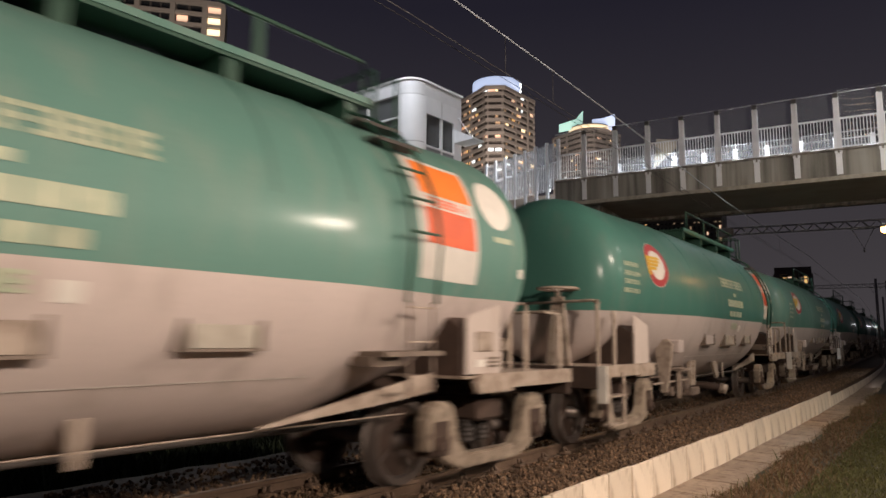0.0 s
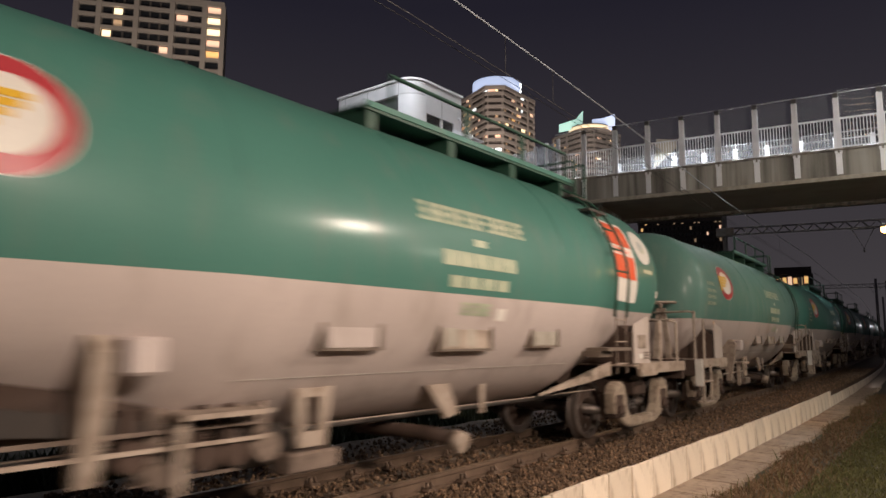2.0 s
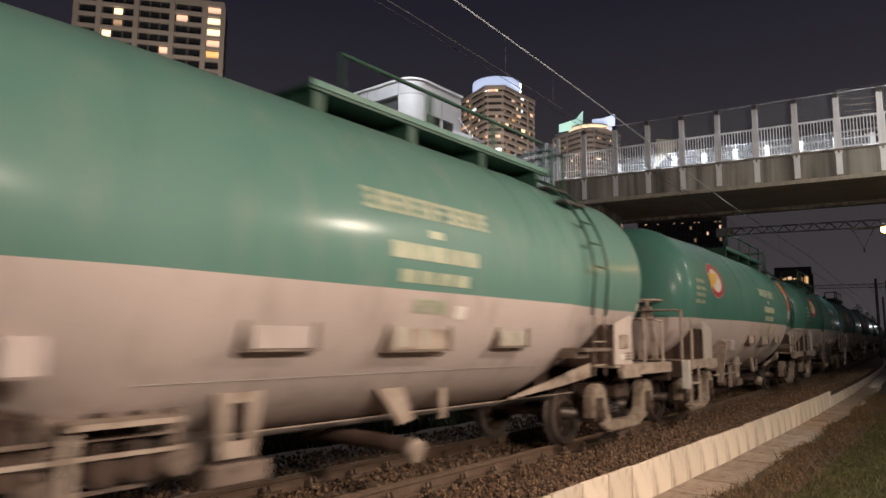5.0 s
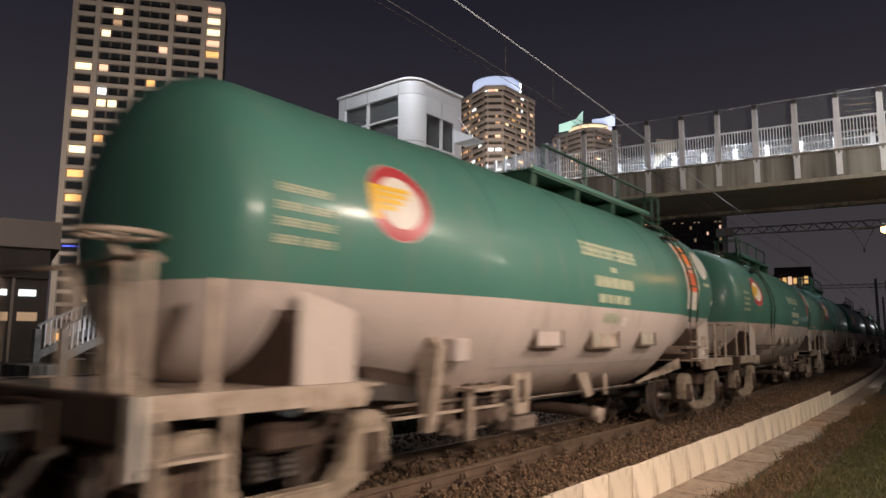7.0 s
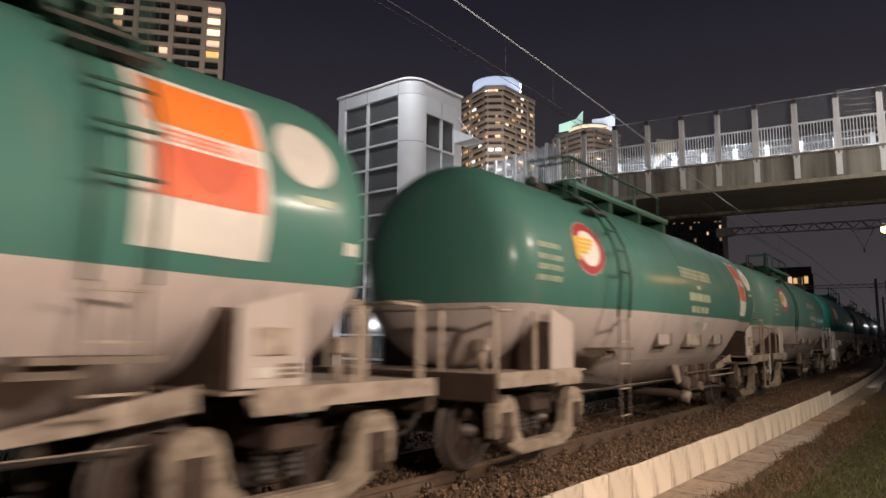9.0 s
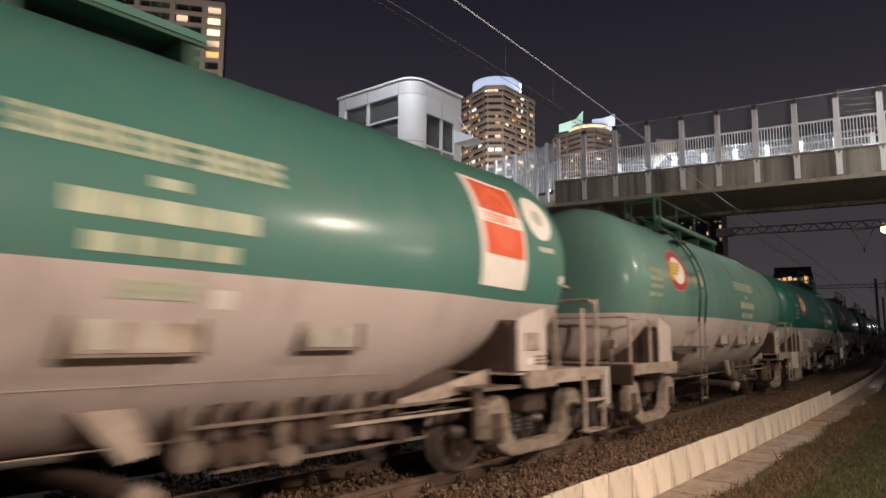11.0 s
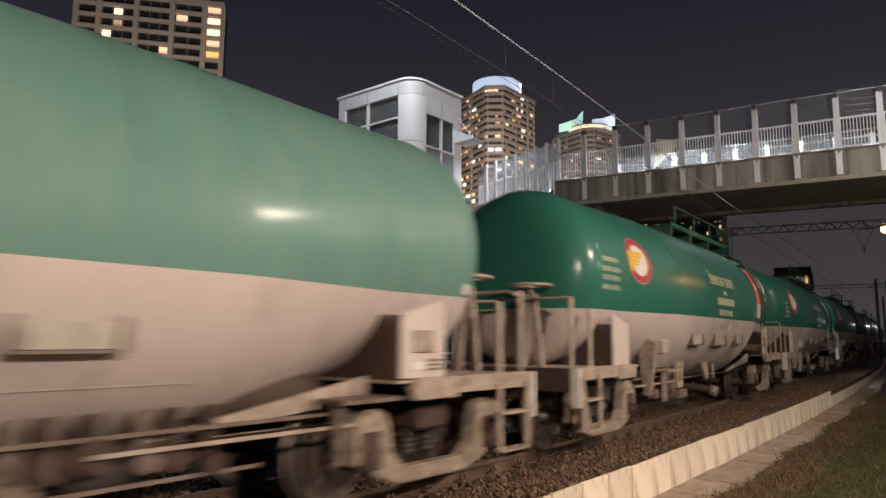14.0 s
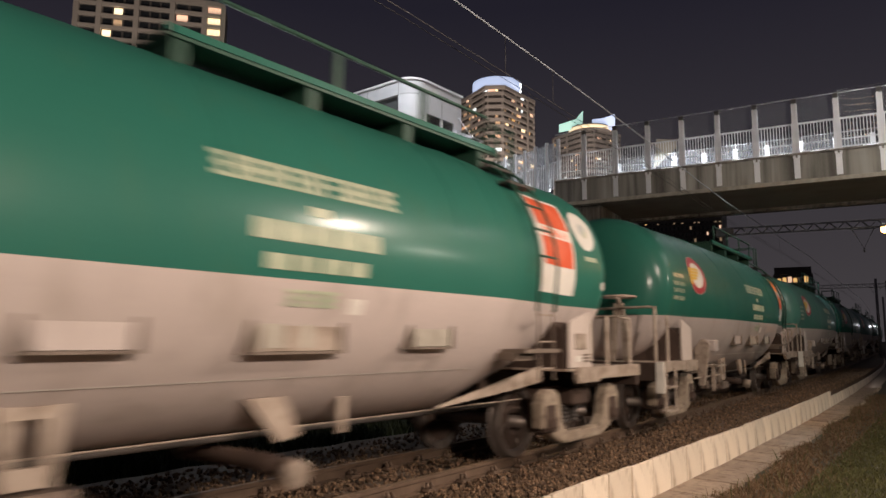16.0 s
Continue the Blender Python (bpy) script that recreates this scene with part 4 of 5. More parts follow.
for nm, cnt, fn, hh, ww, le, mt, lb in (("grass", 110000, lawn, 0.055, 0.008, 0.8, GRASS, "short dark green grass"), ("dry_weeds", 13000, fringe, 0.07, 0.010, 1.5, WEED, "dry brown weeds and leaves at the path's edge"),
                                        ("low_scrub", 15000, scrub, 0.42, 0.03, 0.5, SCRUB, "dark scrub on the far side of the track"), ("tall_weeds", 420, fringe, 0.20, 0.006, 0.6, GRASS, "taller green weeds beside the path"),
                                        ("dead_stalks", 900, fringe, 0.15, 0.005, 0.9, WEED, "dead brown stalks standing along the path")):
    me = bpy.data.meshes.new(nm)
    v, f = blades(cnt, fn, hh, ww, le)
    me.from_pydata(v, [], f)
    me.materials.append(mt)
    tagged(new(nm, me), lb, "grass" if nm == "grass" else "weeds", kind="stuff")

# ---- footbridge over the track ----
B0 = Vector((-2.27, 23.45, 0))
BU = Vector((-7.83, -1.27, 0)).normalized()
BN = Vector((BU.y, -BU.x, 0))
if BN.y < 0:
    BN = -BN
bridge = tagged(new("footbridge"), "concrete footbridge with white steel railings over the track", "footbridge", kind="")
bridge.matrix_world = Matrix.Translation(B0) @ Matrix((BU, BN, Vector((0, 0, 1)))).transposed().to_4x4()
LEFT, RIGHT, WIDE = 10.3, -9.0, 4.9
part("deck", box_bm((RIGHT, 0.12, 6.42), (LEFT, WIDE - 0.12, 6.98)), SOFFIT, bridge, "dark weathered soffit")
# near flange is paler than the far one: its bright lit edge as colour
part("bottom_flange", box_bm((RIGHT, -0.03, 6.28), (LEFT, 0.34, 6.41), 0.01), CARD, bridge)
part("bottom_flange", box_bm((RIGHT, WIDE - 0.34, 6.28), (LEFT, WIDE + 0.03, 6.41), 0.01), CONCRETE, bridge)
part("fascia", box_bm((RIGHT, 0.03, 6.41), (LEFT, 0.12, 7.20)), FASCIA, bridge, "stained concrete fascia")
part("fascia", box_bm((RIGHT, WIDE - 0.12, 6.41), (LEFT, WIDE - 0.03, 7.20)), CONCRETE, bridge)
part("coping", box_bm((RIGHT, -0.02, 7.20), (LEFT, 0.22, 7.27), 0.01), CONCRETE, bridge)
part("walking_deck", box_bm((RIGHT, 0.12, 6.98), (LEFT, WIDE - 0.12, 7.03)), CONCRETE, bridge)
PITCH = 1.145


def bay_bm():
    """The bars of one railing bay in one piece."""
    bm = bmesh.new()
    for k in range(12):
        x = 0.09 + k * (PITCH - 0.18) / 11
        block(bm, (x - 0.011, -0.011, 7.31), (x + 0.011, 0.011, 8.21))
    return bm


def post_bm():
    bm = bmesh.new()
    for q in (-1, 1):
        slab(bm, [(q * 0.025, 7.12), (q * 0.105, 7.12), (q * 0.105, 8.20), (q * 0.070, 8.30), (q * 0.070, 8.88), (q * 0.025, 8.88)], -0.09, -0.05, "y")
    block(bm, (-0.085, -0.085, 6.46), (0.085, -0.045, 7.12))
    block(bm, (-0.085, 0.03, 7.27), (0.085, 0.06, 8.88))
    block(bm, (-0.025, -0.06, 7.10), (0.025, 0.03, 8.87))
    return bm


for side, yy in ((1, 0.10), (-1, WIDE - 0.10)):
    for k in range(-7, 9):
        x = 0.02 + k * PITCH
        o = cached(("bpost"), "post", post_bm, [STEELWHITE], bridge, "white steel post")
        o.location = (x, yy, 0)
        if side < 0:
            o.rotation_euler.z = math.pi
        o = cached("bcap", "post_cap", lambda: box_bm((-0.07, -0.085, 8.885), (0.07, 0.05, 9.03)), [DARKWIRE], bridge, "dark post cap")
        o.location = (x, yy, 0)
        for z, h in ((7.31, 0.035), (7.56, 0.03), (8.20, 0.05)):
            o = cached(("brail", z), "rail", lambda: box_bm((0.05, -0.02, z), (PITCH - 0.05, 0.02, z + h)), [STEELWHITE], bridge)
            o.location = (x, yy, 0)
        if side > 0:
            for j in range(12):
                o = cached("bbar", "baluster", lambda: box_bm((-0.012, -0.012, 7.31), (0.012, 0.012, 8.21)), [STEELWHITE], bridge)
                o.location = (x + 0.09 + j * (PITCH - 0.18) / 11, yy, 0)
        else:
            o = tagged(cached("bay", "balusters", bay_bm, [STEELWHITE], bridge), kind="stuff")
            o.location = (x, yy, 0)
        o = cached("bscreen", "wind_screen", lambda: box_bm((0.06, -0.004, 8.26), (PITCH - 0.06, 0.004, 9.02)), [SCREEN], bridge)
        o.location = (x, yy + 0.03, 0)
        if side > 0:
            o = cached("bollard", "bollard", lambda: box_bm((-0.085, -0.06, 7.03), (0.085, 0.06, 8.03), 0.015), [SOFFIT], bridge, "white box bollard on the deck")
            o.location = (x + 0.42, WIDE - 0.75, 0)
            o = cached("blamp", "deck_lamp", lambda: box_bm((-0.20, 0, 7.32), (0.20, 0.04, 7.37), 0.01), [LAMPSOFT], bridge, "small white deck lamp")
            o.location = (x + 0.30 + 0.25 * (k % 2), yy + 0.10, 0)
    part("top_wire", rod_bm((RIGHT, yy, 9.05), (LEFT, yy, 9.05), 0.014, 6), STEELWHITE, bridge)
# made-up net of glowing dots, stands in for lights reflected in the glass
ls = part("light_net", tube(tube(tube(bmesh.new(), [(-0.34, 2.6, 7.03), (-0.34, 2.6, 9.95)], 0.004), [(1.02, 2.6, 7.03), (1.02, 2.6, 9.95)], 0.004), [(-0.34, 2.6, 9.95), (1.02, 2.6, 9.95)], 0.004), DARKWIRE, bridge, "made-up net of glowing dots for a reflection in the glass")
for j in range(7):
    def droop(k):
        return (-0.14 + 0.115 * k + 0.012 * j, 2.6, 8.12 + 0.225 * j + 0.026 * k + 0.06 * math.sin(0.42 * k + 0.3 * j))
    part("light_string", tube(bmesh.new(), [(-0.34, 2.6, droop(0)[2])] + [droop(k) for k in range(9)] + [(1.02, 2.6, droop(8)[2])], 0.004, 4), DARKWIRE, ls)
    for k in range(9):
        o = cached("bulb", "bulb", lambda: box_bm((-0.009, -0.009, -0.018), (0.009, 0.009, 0.0), 0.003), [LIT[3]], ls)
        o.location = droop(k)
for x in (-7.6, 9.4):
    part("pier", box_bm((x - 0.5, 1.0, -0.7), (x + 0.5, WIDE - 1.0, 6.42), 0.04), CONCRETE, bridge, "square concrete pier")
part("deck_canopy", slab(bmesh.new(), [(6.95, 9.80), (7.75, 9.95), (7.9, 8.6), (7.6, 8.9), (6.95, 9.45)], WIDE + 0.6, WIDE + 0.66, "y"), SAILCLOTH, bridge, "pale canvas canopy behind the railing")
part("canopy_post", rod_bm((7.8, WIDE + 0.63, 6.9), (7.8, WIDE + 0.63, 8.7), 0.03), GALV, bridge)
part("canopy_bracket", box_bm((7.74, WIDE - 0.15, 6.9), (7.86, WIDE + 0.68, 7.0)), GALV, bridge)

# landing that leads from the bridge to the lift
landing = tagged(new("landing"), "landing with glass screens between bridge and lift", "landing")
part("slab", box_bm((-19.0, 22.9, 6.55), (-12.2, 27.0, 7.05)), SOFFIT, landing)
part("column", box_bm((-16.2, 24.2, -0.7), (-15.4, 25.0, 6.55), 0.03), CONCRETE, landing)
for k in range(8):
    x = -12.45 - 0.62 * k
    y = 22.15 + 0.20 * k
    o = cached("lpost", "post", lambda: box_bm((-0.06, -0.05, 6.6), (0.06, 0.05, 8.95), 0.008), [STEELWHITE], landing)
    o.location = (x, y, 0)
    o.rotation_euler.z = radians(-18)
    o = cached("lscreen", "glass_screen", lambda: box_bm((-0.66, -0.006, 7.15), (-0.05, 0.006, 8.85)), [clear("landing_glass", (0.55, 0.57, 0.60), 0.2, 0.38)], landing)
    o.location = (x, y, 0)
    o.rotation_euler.z = radians(-18)
    for j in range(5):
        o = cached("lbar", "baluster", lambda: box_bm((-0.012, -0.012, 7.05), (0.012, 0.012, 8.1)), [STEELWHITE], landing)
        o.location = (x - 0.1 - 0.1 * j, y + 0.03 + 0.03 * j, 0)
part("handrail", rod_bm((-12.4, 22.25, 8.1), (-17.3, 23.8, 8.1), 0.03), STEELWHITE, landing)
part("rail_lamp", box_bm((-13.9, 23.6, 7.35), (-13.7, 23.65, 7.9)), LAMPWHITE, landing)

# ---- lift tower ----
lift = tagged(new("lift_tower"), "white clad lift tower with rounded corner and dark glazing", "lift tower")
X0, X1, Y0, Y1, TOP = -22.0, -17.6, 19.62, 22.8, 11.95


def rounded(r, grow=0.0):
    out = [(X0 - grow, Y1 + grow), (X0 - grow, Y0 - grow)]
    for k in range(9):
        a = radians(-90 + 90 * k / 8)
        out.append((X1 - r + (r + grow) * math.cos(a), Y0 + r + (r + grow) * math.sin(a)))
    out.append((X1 + grow, Y1 + grow))
    return out


part("core", slab(bmesh.new(), [(X0 + 0.12, Y1 - 0.1), (X0 + 0.12, Y0 + 0.14), (X1 - 0.7, Y0 + 0.14), (X1 - 0.14, Y0 + 0.7), (X1 - 0.14, Y1 - 0.1)], -0.7, TOP - 0.2, "z"), LIFTGLASS, lift, "dark glazed shaft")
part("roof", slab(bmesh.new(), rounded(0.75, 0.06), TOP - 0.07, TOP + 0.05, "z", 0.02), CLAD, lift)
part("parapet", slab(bmesh.new(), rounded(0.72), TOP - 0.62, TOP - 0.075, "z"), CLAD, lift, "white metal parapet")
bm = bmesh.new()
arc = [(X1 - 0.80, Y0)] + rounded(0.72)[2:11] + [(X1, Y0 + 0.85)]
outer = [bm.verts.new((x, y, -0.7)) for x, y in arc] + [bm.verts.new((x, y, TOP - 0.62)) for x, y in arc]
for k in range(len(arc) - 1):
    bm.faces.new((outer[k], outer[k + 1], outer[k + 1 + len(arc)], outer[k + len(arc)])).smooth = True
part("corner_cladding", bm, CLAD, lift, "rounded white corner cladding")
for x0, x1 in ((X0, X0 + 0.42), (X0 + 1.75, X0 + 1.86)):
    part("mullion", box_bm((x0, Y0, -0.7), (x1, Y0 + 0.12, TOP - 0.62), 0.01), CLAD, lift)
for k in range(12):
    z = TOP - 0.62 - 0.98 * (k + 1)
    part("transom", box_bm((X0 + 0.42, Y0 + 0.02, z), (X1 - 0.80, Y0 + 0.11, z + 0.07)), CLAD, lift)
    part("joint", box_bm((X1 - 0.79, Y0 - 0.004, z - 0.3), (X1 - 0.72, Y0 + 0.01, z - 0.285)), GALV, lift)
for z in (TOP - 0.64, TOP - 2.62, TOP - 4.6):
    part("panel_joint", slab(bmesh.new(), [(x, y) for x, y in rounded(0.72, 0.004)[2:11]] + [(X1 - 0.5, Y0 + 0.5)], z, z + 0.025, "z"), GALV, lift)
for x in (X0 + 0.42, X0 + 1.80, X1 - 0.80):
    part("panel_joint", box_bm((x - 0.01, Y0 - 0.005, TOP - 0.62), (x + 0.01, Y0 + 0.02, TOP - 0.08)), GALV, lift)
part("panel_joint", box_bm((X1 - 0.02, Y0 + 1.83, TOP - 1.35), (X1 + 0.004, Y0 + 1.86, TOP - 0.62)), GALV, lift)
part("side_panel", box_bm((X1 - 0.1, Y0 + 0.86, TOP - 1.35), (X1, Y1, TOP - 0.62)), CLAD, lift)
part("side_mullion", box_bm((X1 - 0.1, Y1 - 0.5, -0.7), (X1 + 0.01, Y1, TOP - 1.35)), CLAD, lift)
for k in range(7):
    z = TOP - 2.75 - 1.4 * k
    part("side_transom", box_bm((X1 - 0.1, Y0 + 0.86, z), (X1, Y1 - 0.5, z + 0.08)), CLAD, lift)
    part("side_post", box_bm((X1 - 0.1, Y0 + 1.8, z + 0.08), (X1, Y0 + 1.9, z + 1.4)), CLAD, lift)
part("frosted_pane", box_bm((X1 - 0.08, Y0 + 0.86, TOP - 4.1), (X1 - 0.03, Y1 - 0.5, TOP - 2.75)), clear("frosted_glass", (0.35, 0.36, 0.38), 0.4, 0.7), lift)
part("canopy", slab(bmesh.new(), [(X1, 10.35), (X1 + 1.0, 9.85), (X1 + 1.0, 9.79), (X1, 9.75)], Y1 - 0.5, Y1 + 0.3, "y"), STEELWHITE, lift, "small white entrance canopy")
part("canopy_stay", rod_bm((X1, Y1 - 0.2, 10.95), (X1 + 0.7, Y1 - 0.2, 9.98), 0.025), STEELWHITE, lift)

# ---- stairs behind the track ----
stairs = tagged(new("stairway"), "outdoor stairway with white bar railings, lit by an added unseen lamp", "stairs")
SLOPE = 0.505
for x in (-21.6, -23.6):
    part("stringer", slab(bmesh.new(), [(8.7, 0.680), (14.3, 3.506), (14.3, 3.766), (8.7, 0.940)], x - 0.08, x + 0.08, "x"), GALV, stairs)
    part("handrail", rod_bm((x, 8.7, 1.759), (x, 14.3, 0.9 + 7.3 * SLOPE), 0.04), STEELWHITE, stairs)
    part("lower_rail", rod_bm((x, 8.7, 0.809), (x, 14.3, -0.05 + 7.3 * SLOPE), 0.025), STEELWHITE, stairs)
    for k in range(37):
        y = 8.80 + 0.15 * k
        o = cached("sbar", "baluster", lambda: box_bm((-0.02, -0.02, 0), (0.02, 0.02, 0.95)), [STEELWHITE], stairs)
        o.location = (x, y, -0.05 + (y - 7.0) * SLOPE)
    for y in (8.7, 11.5, 14.3):
        part("stair_post", box_bm((x - 0.12, y - 0.10, -0.7), (x + 0.12, y + 0.10, 0.8 + (y - 7.0) * SLOPE), 0.01), GALV, stairs)
part("plinth", box_bm((-23.7, 7.8, -0.7), (-21.5, 8.85, 0.60), 0.02), CONCRETE, stairs)
for k in range(2, 18):
    y = 8.0 + 0.345 * k
    o = cached("tread", "tread", lambda: box_bm((-23.5, 0, -0.04), (-21.7, 0.36, 0.0)), [CONCRETE], stairs)
    o.location = (0, y, 0.25 + 0.174 * k)
# ---- second flight behind it, a flight up to a landing with a lit white screen ----
stairs = tagged(new("stairway"), "lit stair landing with white screen panels and bar fence", "stairs")
stairs.matrix_world = pose(-23.4, 13.1, 0, 0, 0, 37.1)
RUN, LAND = 6.1, 2.43
SLOPE = (LAND + 0.57) / RUN
for x in (-2.0, 0.0):
    part("stringer", slab(bmesh.new(), [(-0.2, -0.75), (RUN, LAND - 0.30), (RUN, LAND + 0.02), (-0.2, -0.45)], x - 0.06, x + 0.06, "x"), STEELWHITE, stairs)
    part("handrail", rod_bm((x, 0, 0.40), (x, RUN, LAND + 0.95), 0.045), STEELWHITE, stairs)
    part("lower_rail", rod_bm((x, 0, -0.45), (x, RUN, LAND + 0.12), 0.03), STEELWHITE, stairs)
    for k in range(44):
        y = 0.07 + 0.138 * k
        o = cached("sbar2", "baluster", lambda: box_bm((-0.02, -0.02, 0), (0.02, 0.02, 0.86)), [STEELWHITE], stairs)
        o.location = (x, y, -0.47 + y * SLOPE)
    for y in (0.0, 2.0, 4.0, RUN):
        part("stair_post", box_bm((x - 0.05, y - 0.05, -0.62), (x + 0.05, y + 0.05, 0.45 + y * SLOPE), 0.008), STEELWHITE, stairs)
for k in range(17):
    o = cached("tread2", "tread", lambda: box_bm((-1.95, 0, -0.05), (-0.05, 0.37, 0.0)), [CONCRETE], stairs)
    o.location = (0, 0.358 * k, -0.40 + 0.1765 * k)
part("landing", box_bm((-2.2, RUN, LAND - 0.22), (3.0, 9.0, LAND)), CONCRETE, stairs)
for x in (-1.1, 2.9):
    part("screen_post", box_bm((x - 0.07, 8.08, -0.62), (x + 0.07, 8.22, 5.75)), STEELWHITE, stairs)
for k in range(20):
    o = cached("wscreen", "screen_panel", lambda: box_bm((0.01, 8.10, 2.75), (0.125, 8.16, 5.45), 0.005), [STEELWHITE], stairs)
    o.location = (-1.03 + 0.195 * k, 0, 0)
part("screen_rail", box_bm((-1.1, 8.05, 5.55), (2.95, 8.2, 5.66)), STEELWHITE, stairs)
for k in range(34):
    o = cached("fbar", "fence_bar", lambda: box_bm((-0.02, RUN + 0.02, -0.55), (0.02, RUN + 0.06, 3.35)), [STEELWHITE], stairs)
    o.location = (0.12 + 0.086 * k, 0, 0)
for z in (0.3, 1.6, 3.3):
    part("fence_rail", box_bm((0.05, RUN + 0.06, z), (3.0, RUN + 0.10, z + 0.06)), STEELWHITE, stairs)
part("lamp_head", box_bm((0.75, 6.9, 4.70), (1.25, 7.2, 4.80)), LAMPWHITE, stairs)
part("lamp_pole", tube(bmesh.new(), [(1.0, 7.05, 4.78), (1.0, 7.1, 5.2), (1.0, 8.12, 5.6)], 0.03), GALV, stairs)

# ---- overhead line ----
def wire(name, pts, r, mat, label, group="overhead wires"):
    return tagged(part(name, tube(bmesh.new(), pts, r, 6), mat), label, "wire", group)


def swing(s):
    """Sideways stagger of the wires over the track."""
    return max(0.0, min(0.62, 0.5 - 0.036 * (s - 6.5)))


def along(o, z0, sag, spans):
    pts = []
    for a, b in spans:
        for k in range(17):
            f = k / 16
            s = a + (b - a) * f
            x, y, _ = track(s, swing(s) + o)
            pts.append((x, y, z0 - sag * 4 * f * (1 - f)))
    return pts


contact = wire("contact_wire", along(0.0, 5.06, 0.0, [(-10, 39), (39, 84), (84, 125)]), 0.005, DARKWIRE, "dark contact wire over the track")
messenger = wire("messenger_wire", along(0.0, 5.75, 0.18, [(-9, 39), (39, 84), (84, 125)]), 0.012, WIRE, "pale messenger wire over the track")
feeder = wire("feeder_wire", along(-0.12, 5.09, 0.03, [(-10, 39), (39, 84)]), 0.0045, DARKWIRE, "thin dark feeder wire over the track")
for s in (4.2, 7.45, 8.9, 14.0, 19.0, 24.0, 30.0):
    x, y, _ = track(s, swing(s))
    f = (s + 9) / 48
    part("dropper", tube(bmesh.new(), [(x, y, 5.06), (x, y, 5.75 - 0.18 * 4 * f * (1 - f))], 0.004, 5), DARKWIRE, contact)


def gantry(name, at, turn, length, z, hang, label):
    """A single lattice beam between two masts; hang: places of the wire hangers along it."""
    g = tagged(new(name), label, "gantry", "catenary gantries")
    g.matrix_world = pose(at[0], at[1], 0, 0, 0, turn)
    h = 0.36
    for dy in (-0.12, 0.12):
        for dz in (0, h):
            part("truss_chord", box_bm((0, dy - 0.025, z + dz), (length, dy + 0.025, z + dz + 0.05)), GALV, g)
        n = 2 * int(length / 0.70)
        for k in range(n):
            up = (z, z + h) if k % 2 == 0 else (z + h, z)
            part("truss_bar", rod_bm((length * k / n, dy, up[0] + 0.025), (length * (k + 1) / n, dy, up[1] + 0.025), 0.022, 6), GALV, g)
    for x in (-0.45, length + 0.45):
        part("mast", rod_bm((x, 0, -0.7), (x, 0, z + 1.4), 0.15, 10, 0.12), GALV, g)
        part("mast_bracket", box_bm((x - 0.45, -0.2, z - 0.05), (x + 0.45, 0.2, z + 0.42), 0.02), GALV, g)
    for x in hang:
        part("hanger", tube(bmesh.new(), [(x - 0.5, 0, z), (x, 0, z - 1.05), (x + 0.5, 0, z)], 0.022), GALV, g)
        part("insulator", lathe(bmesh.new(), (x, 0), [(0.03, z - 1.25), (0.06, z - 1.22), (0.03, z - 1.18), (0.06, z - 1.14), (0.03, z - 1.10), (0.05, z - 1.03)], 8), GALV, g)
        part("hanger_base", box_bm((x - 0.55, -0.14, z - 0.05), (x + 0.55, 0.14, z - 0.002)), GALV, g)
    return g


gantry("catenary_gantry", (-11.05, 39.0), 12.9, 13.5, 7.18, (6.1,), "grey lattice catenary gantry across the track")
gantry("catenary_gantry", (-16.5, 84.0), 6.0, 12.5, 7.05, (6.6,), "distant grey lattice catenary gantry across the track")
for x, y, h in ((-8.9, 76.0, 7.3), (-8.2, 77.5, 7.2), (-12.4, 112.0, 7.5)):
    m = tagged(part("line_mast", rod_bm((x, y, -0.7), (x, y, h), 0.15, 10, 0.11), GALV), "grey concrete line mast beside the track", "mast", "line masts")
sl = tagged(new("path_lamp"), "orange sodium lamp on a short mast beside the track", "lamp")
part("pole", rod_bm((-0.95, 18.3, -0.7), (-0.95, 18.3, 4.25), 0.05, 8), GALV, sl)
part("arm", tube(bmesh.new(), [(-0.95, 18.3, 4.15), (-1.5, 18.45, 4.2), (-1.90, 18.5, 4.12)], 0.02), GALV, sl)
part("lamp_head", lathe(bmesh.new(), (-1.90, 18.5), [(0.05, 4.14), (0.10, 4.10), (0.10, 4.06)], 12), GALV, sl)
part("lamp_bulb", lathe(bmesh.new(), (-1.90, 18.5), [(0.085, 4.05), (0.09, 3.98), (0.05, 3.93)], 12), LAMPORANGE, sl, "glowing orange bulb")
yl = tagged(new("yard_lamp"), "white lamp on a mast far along the track", "lamp")
part("pole", rod_bm((-7.4, 80.2, -0.7), (-7.4, 80.2, 3.8), 0.06, 8), GALV, yl)
part("lamp_head", box_bm((-8.05, 80.05, 3.62), (-7.35, 80.35, 3.72), 0.01), GALV, yl)

# ---- street lamps behind the camera ----
# out of view; the third one is made up to carry the added path lamp
for x, y, tx, ty, tz in ((2.9, 10.0, 2.0, 9.6, 5.15), (5.6, 1.2, 4.6, 1.4, 4.3), (6.5, 17.3, 5.6, 17.0, 5.0)):
    l = tagged(new("street_lamp"), "grey street lamp beside the path", "street lamp", "street lamps")
    part("pole", rod_bm((x, y, -0.7), (x, y, tz + 0.35), 0.06, 10, 0.045), GALV, l)
    part("arm", rod_bm((x, y, tz + 0.3), (tx, ty, tz + 0.28), 0.03, 8), GALV, l)
    part("lamp_head", box_bm((tx - 0.22, ty - 0.22, tz + 0.16), (tx + 0.22, ty + 0.22, tz + 0.3), 0.03), GALV, l)

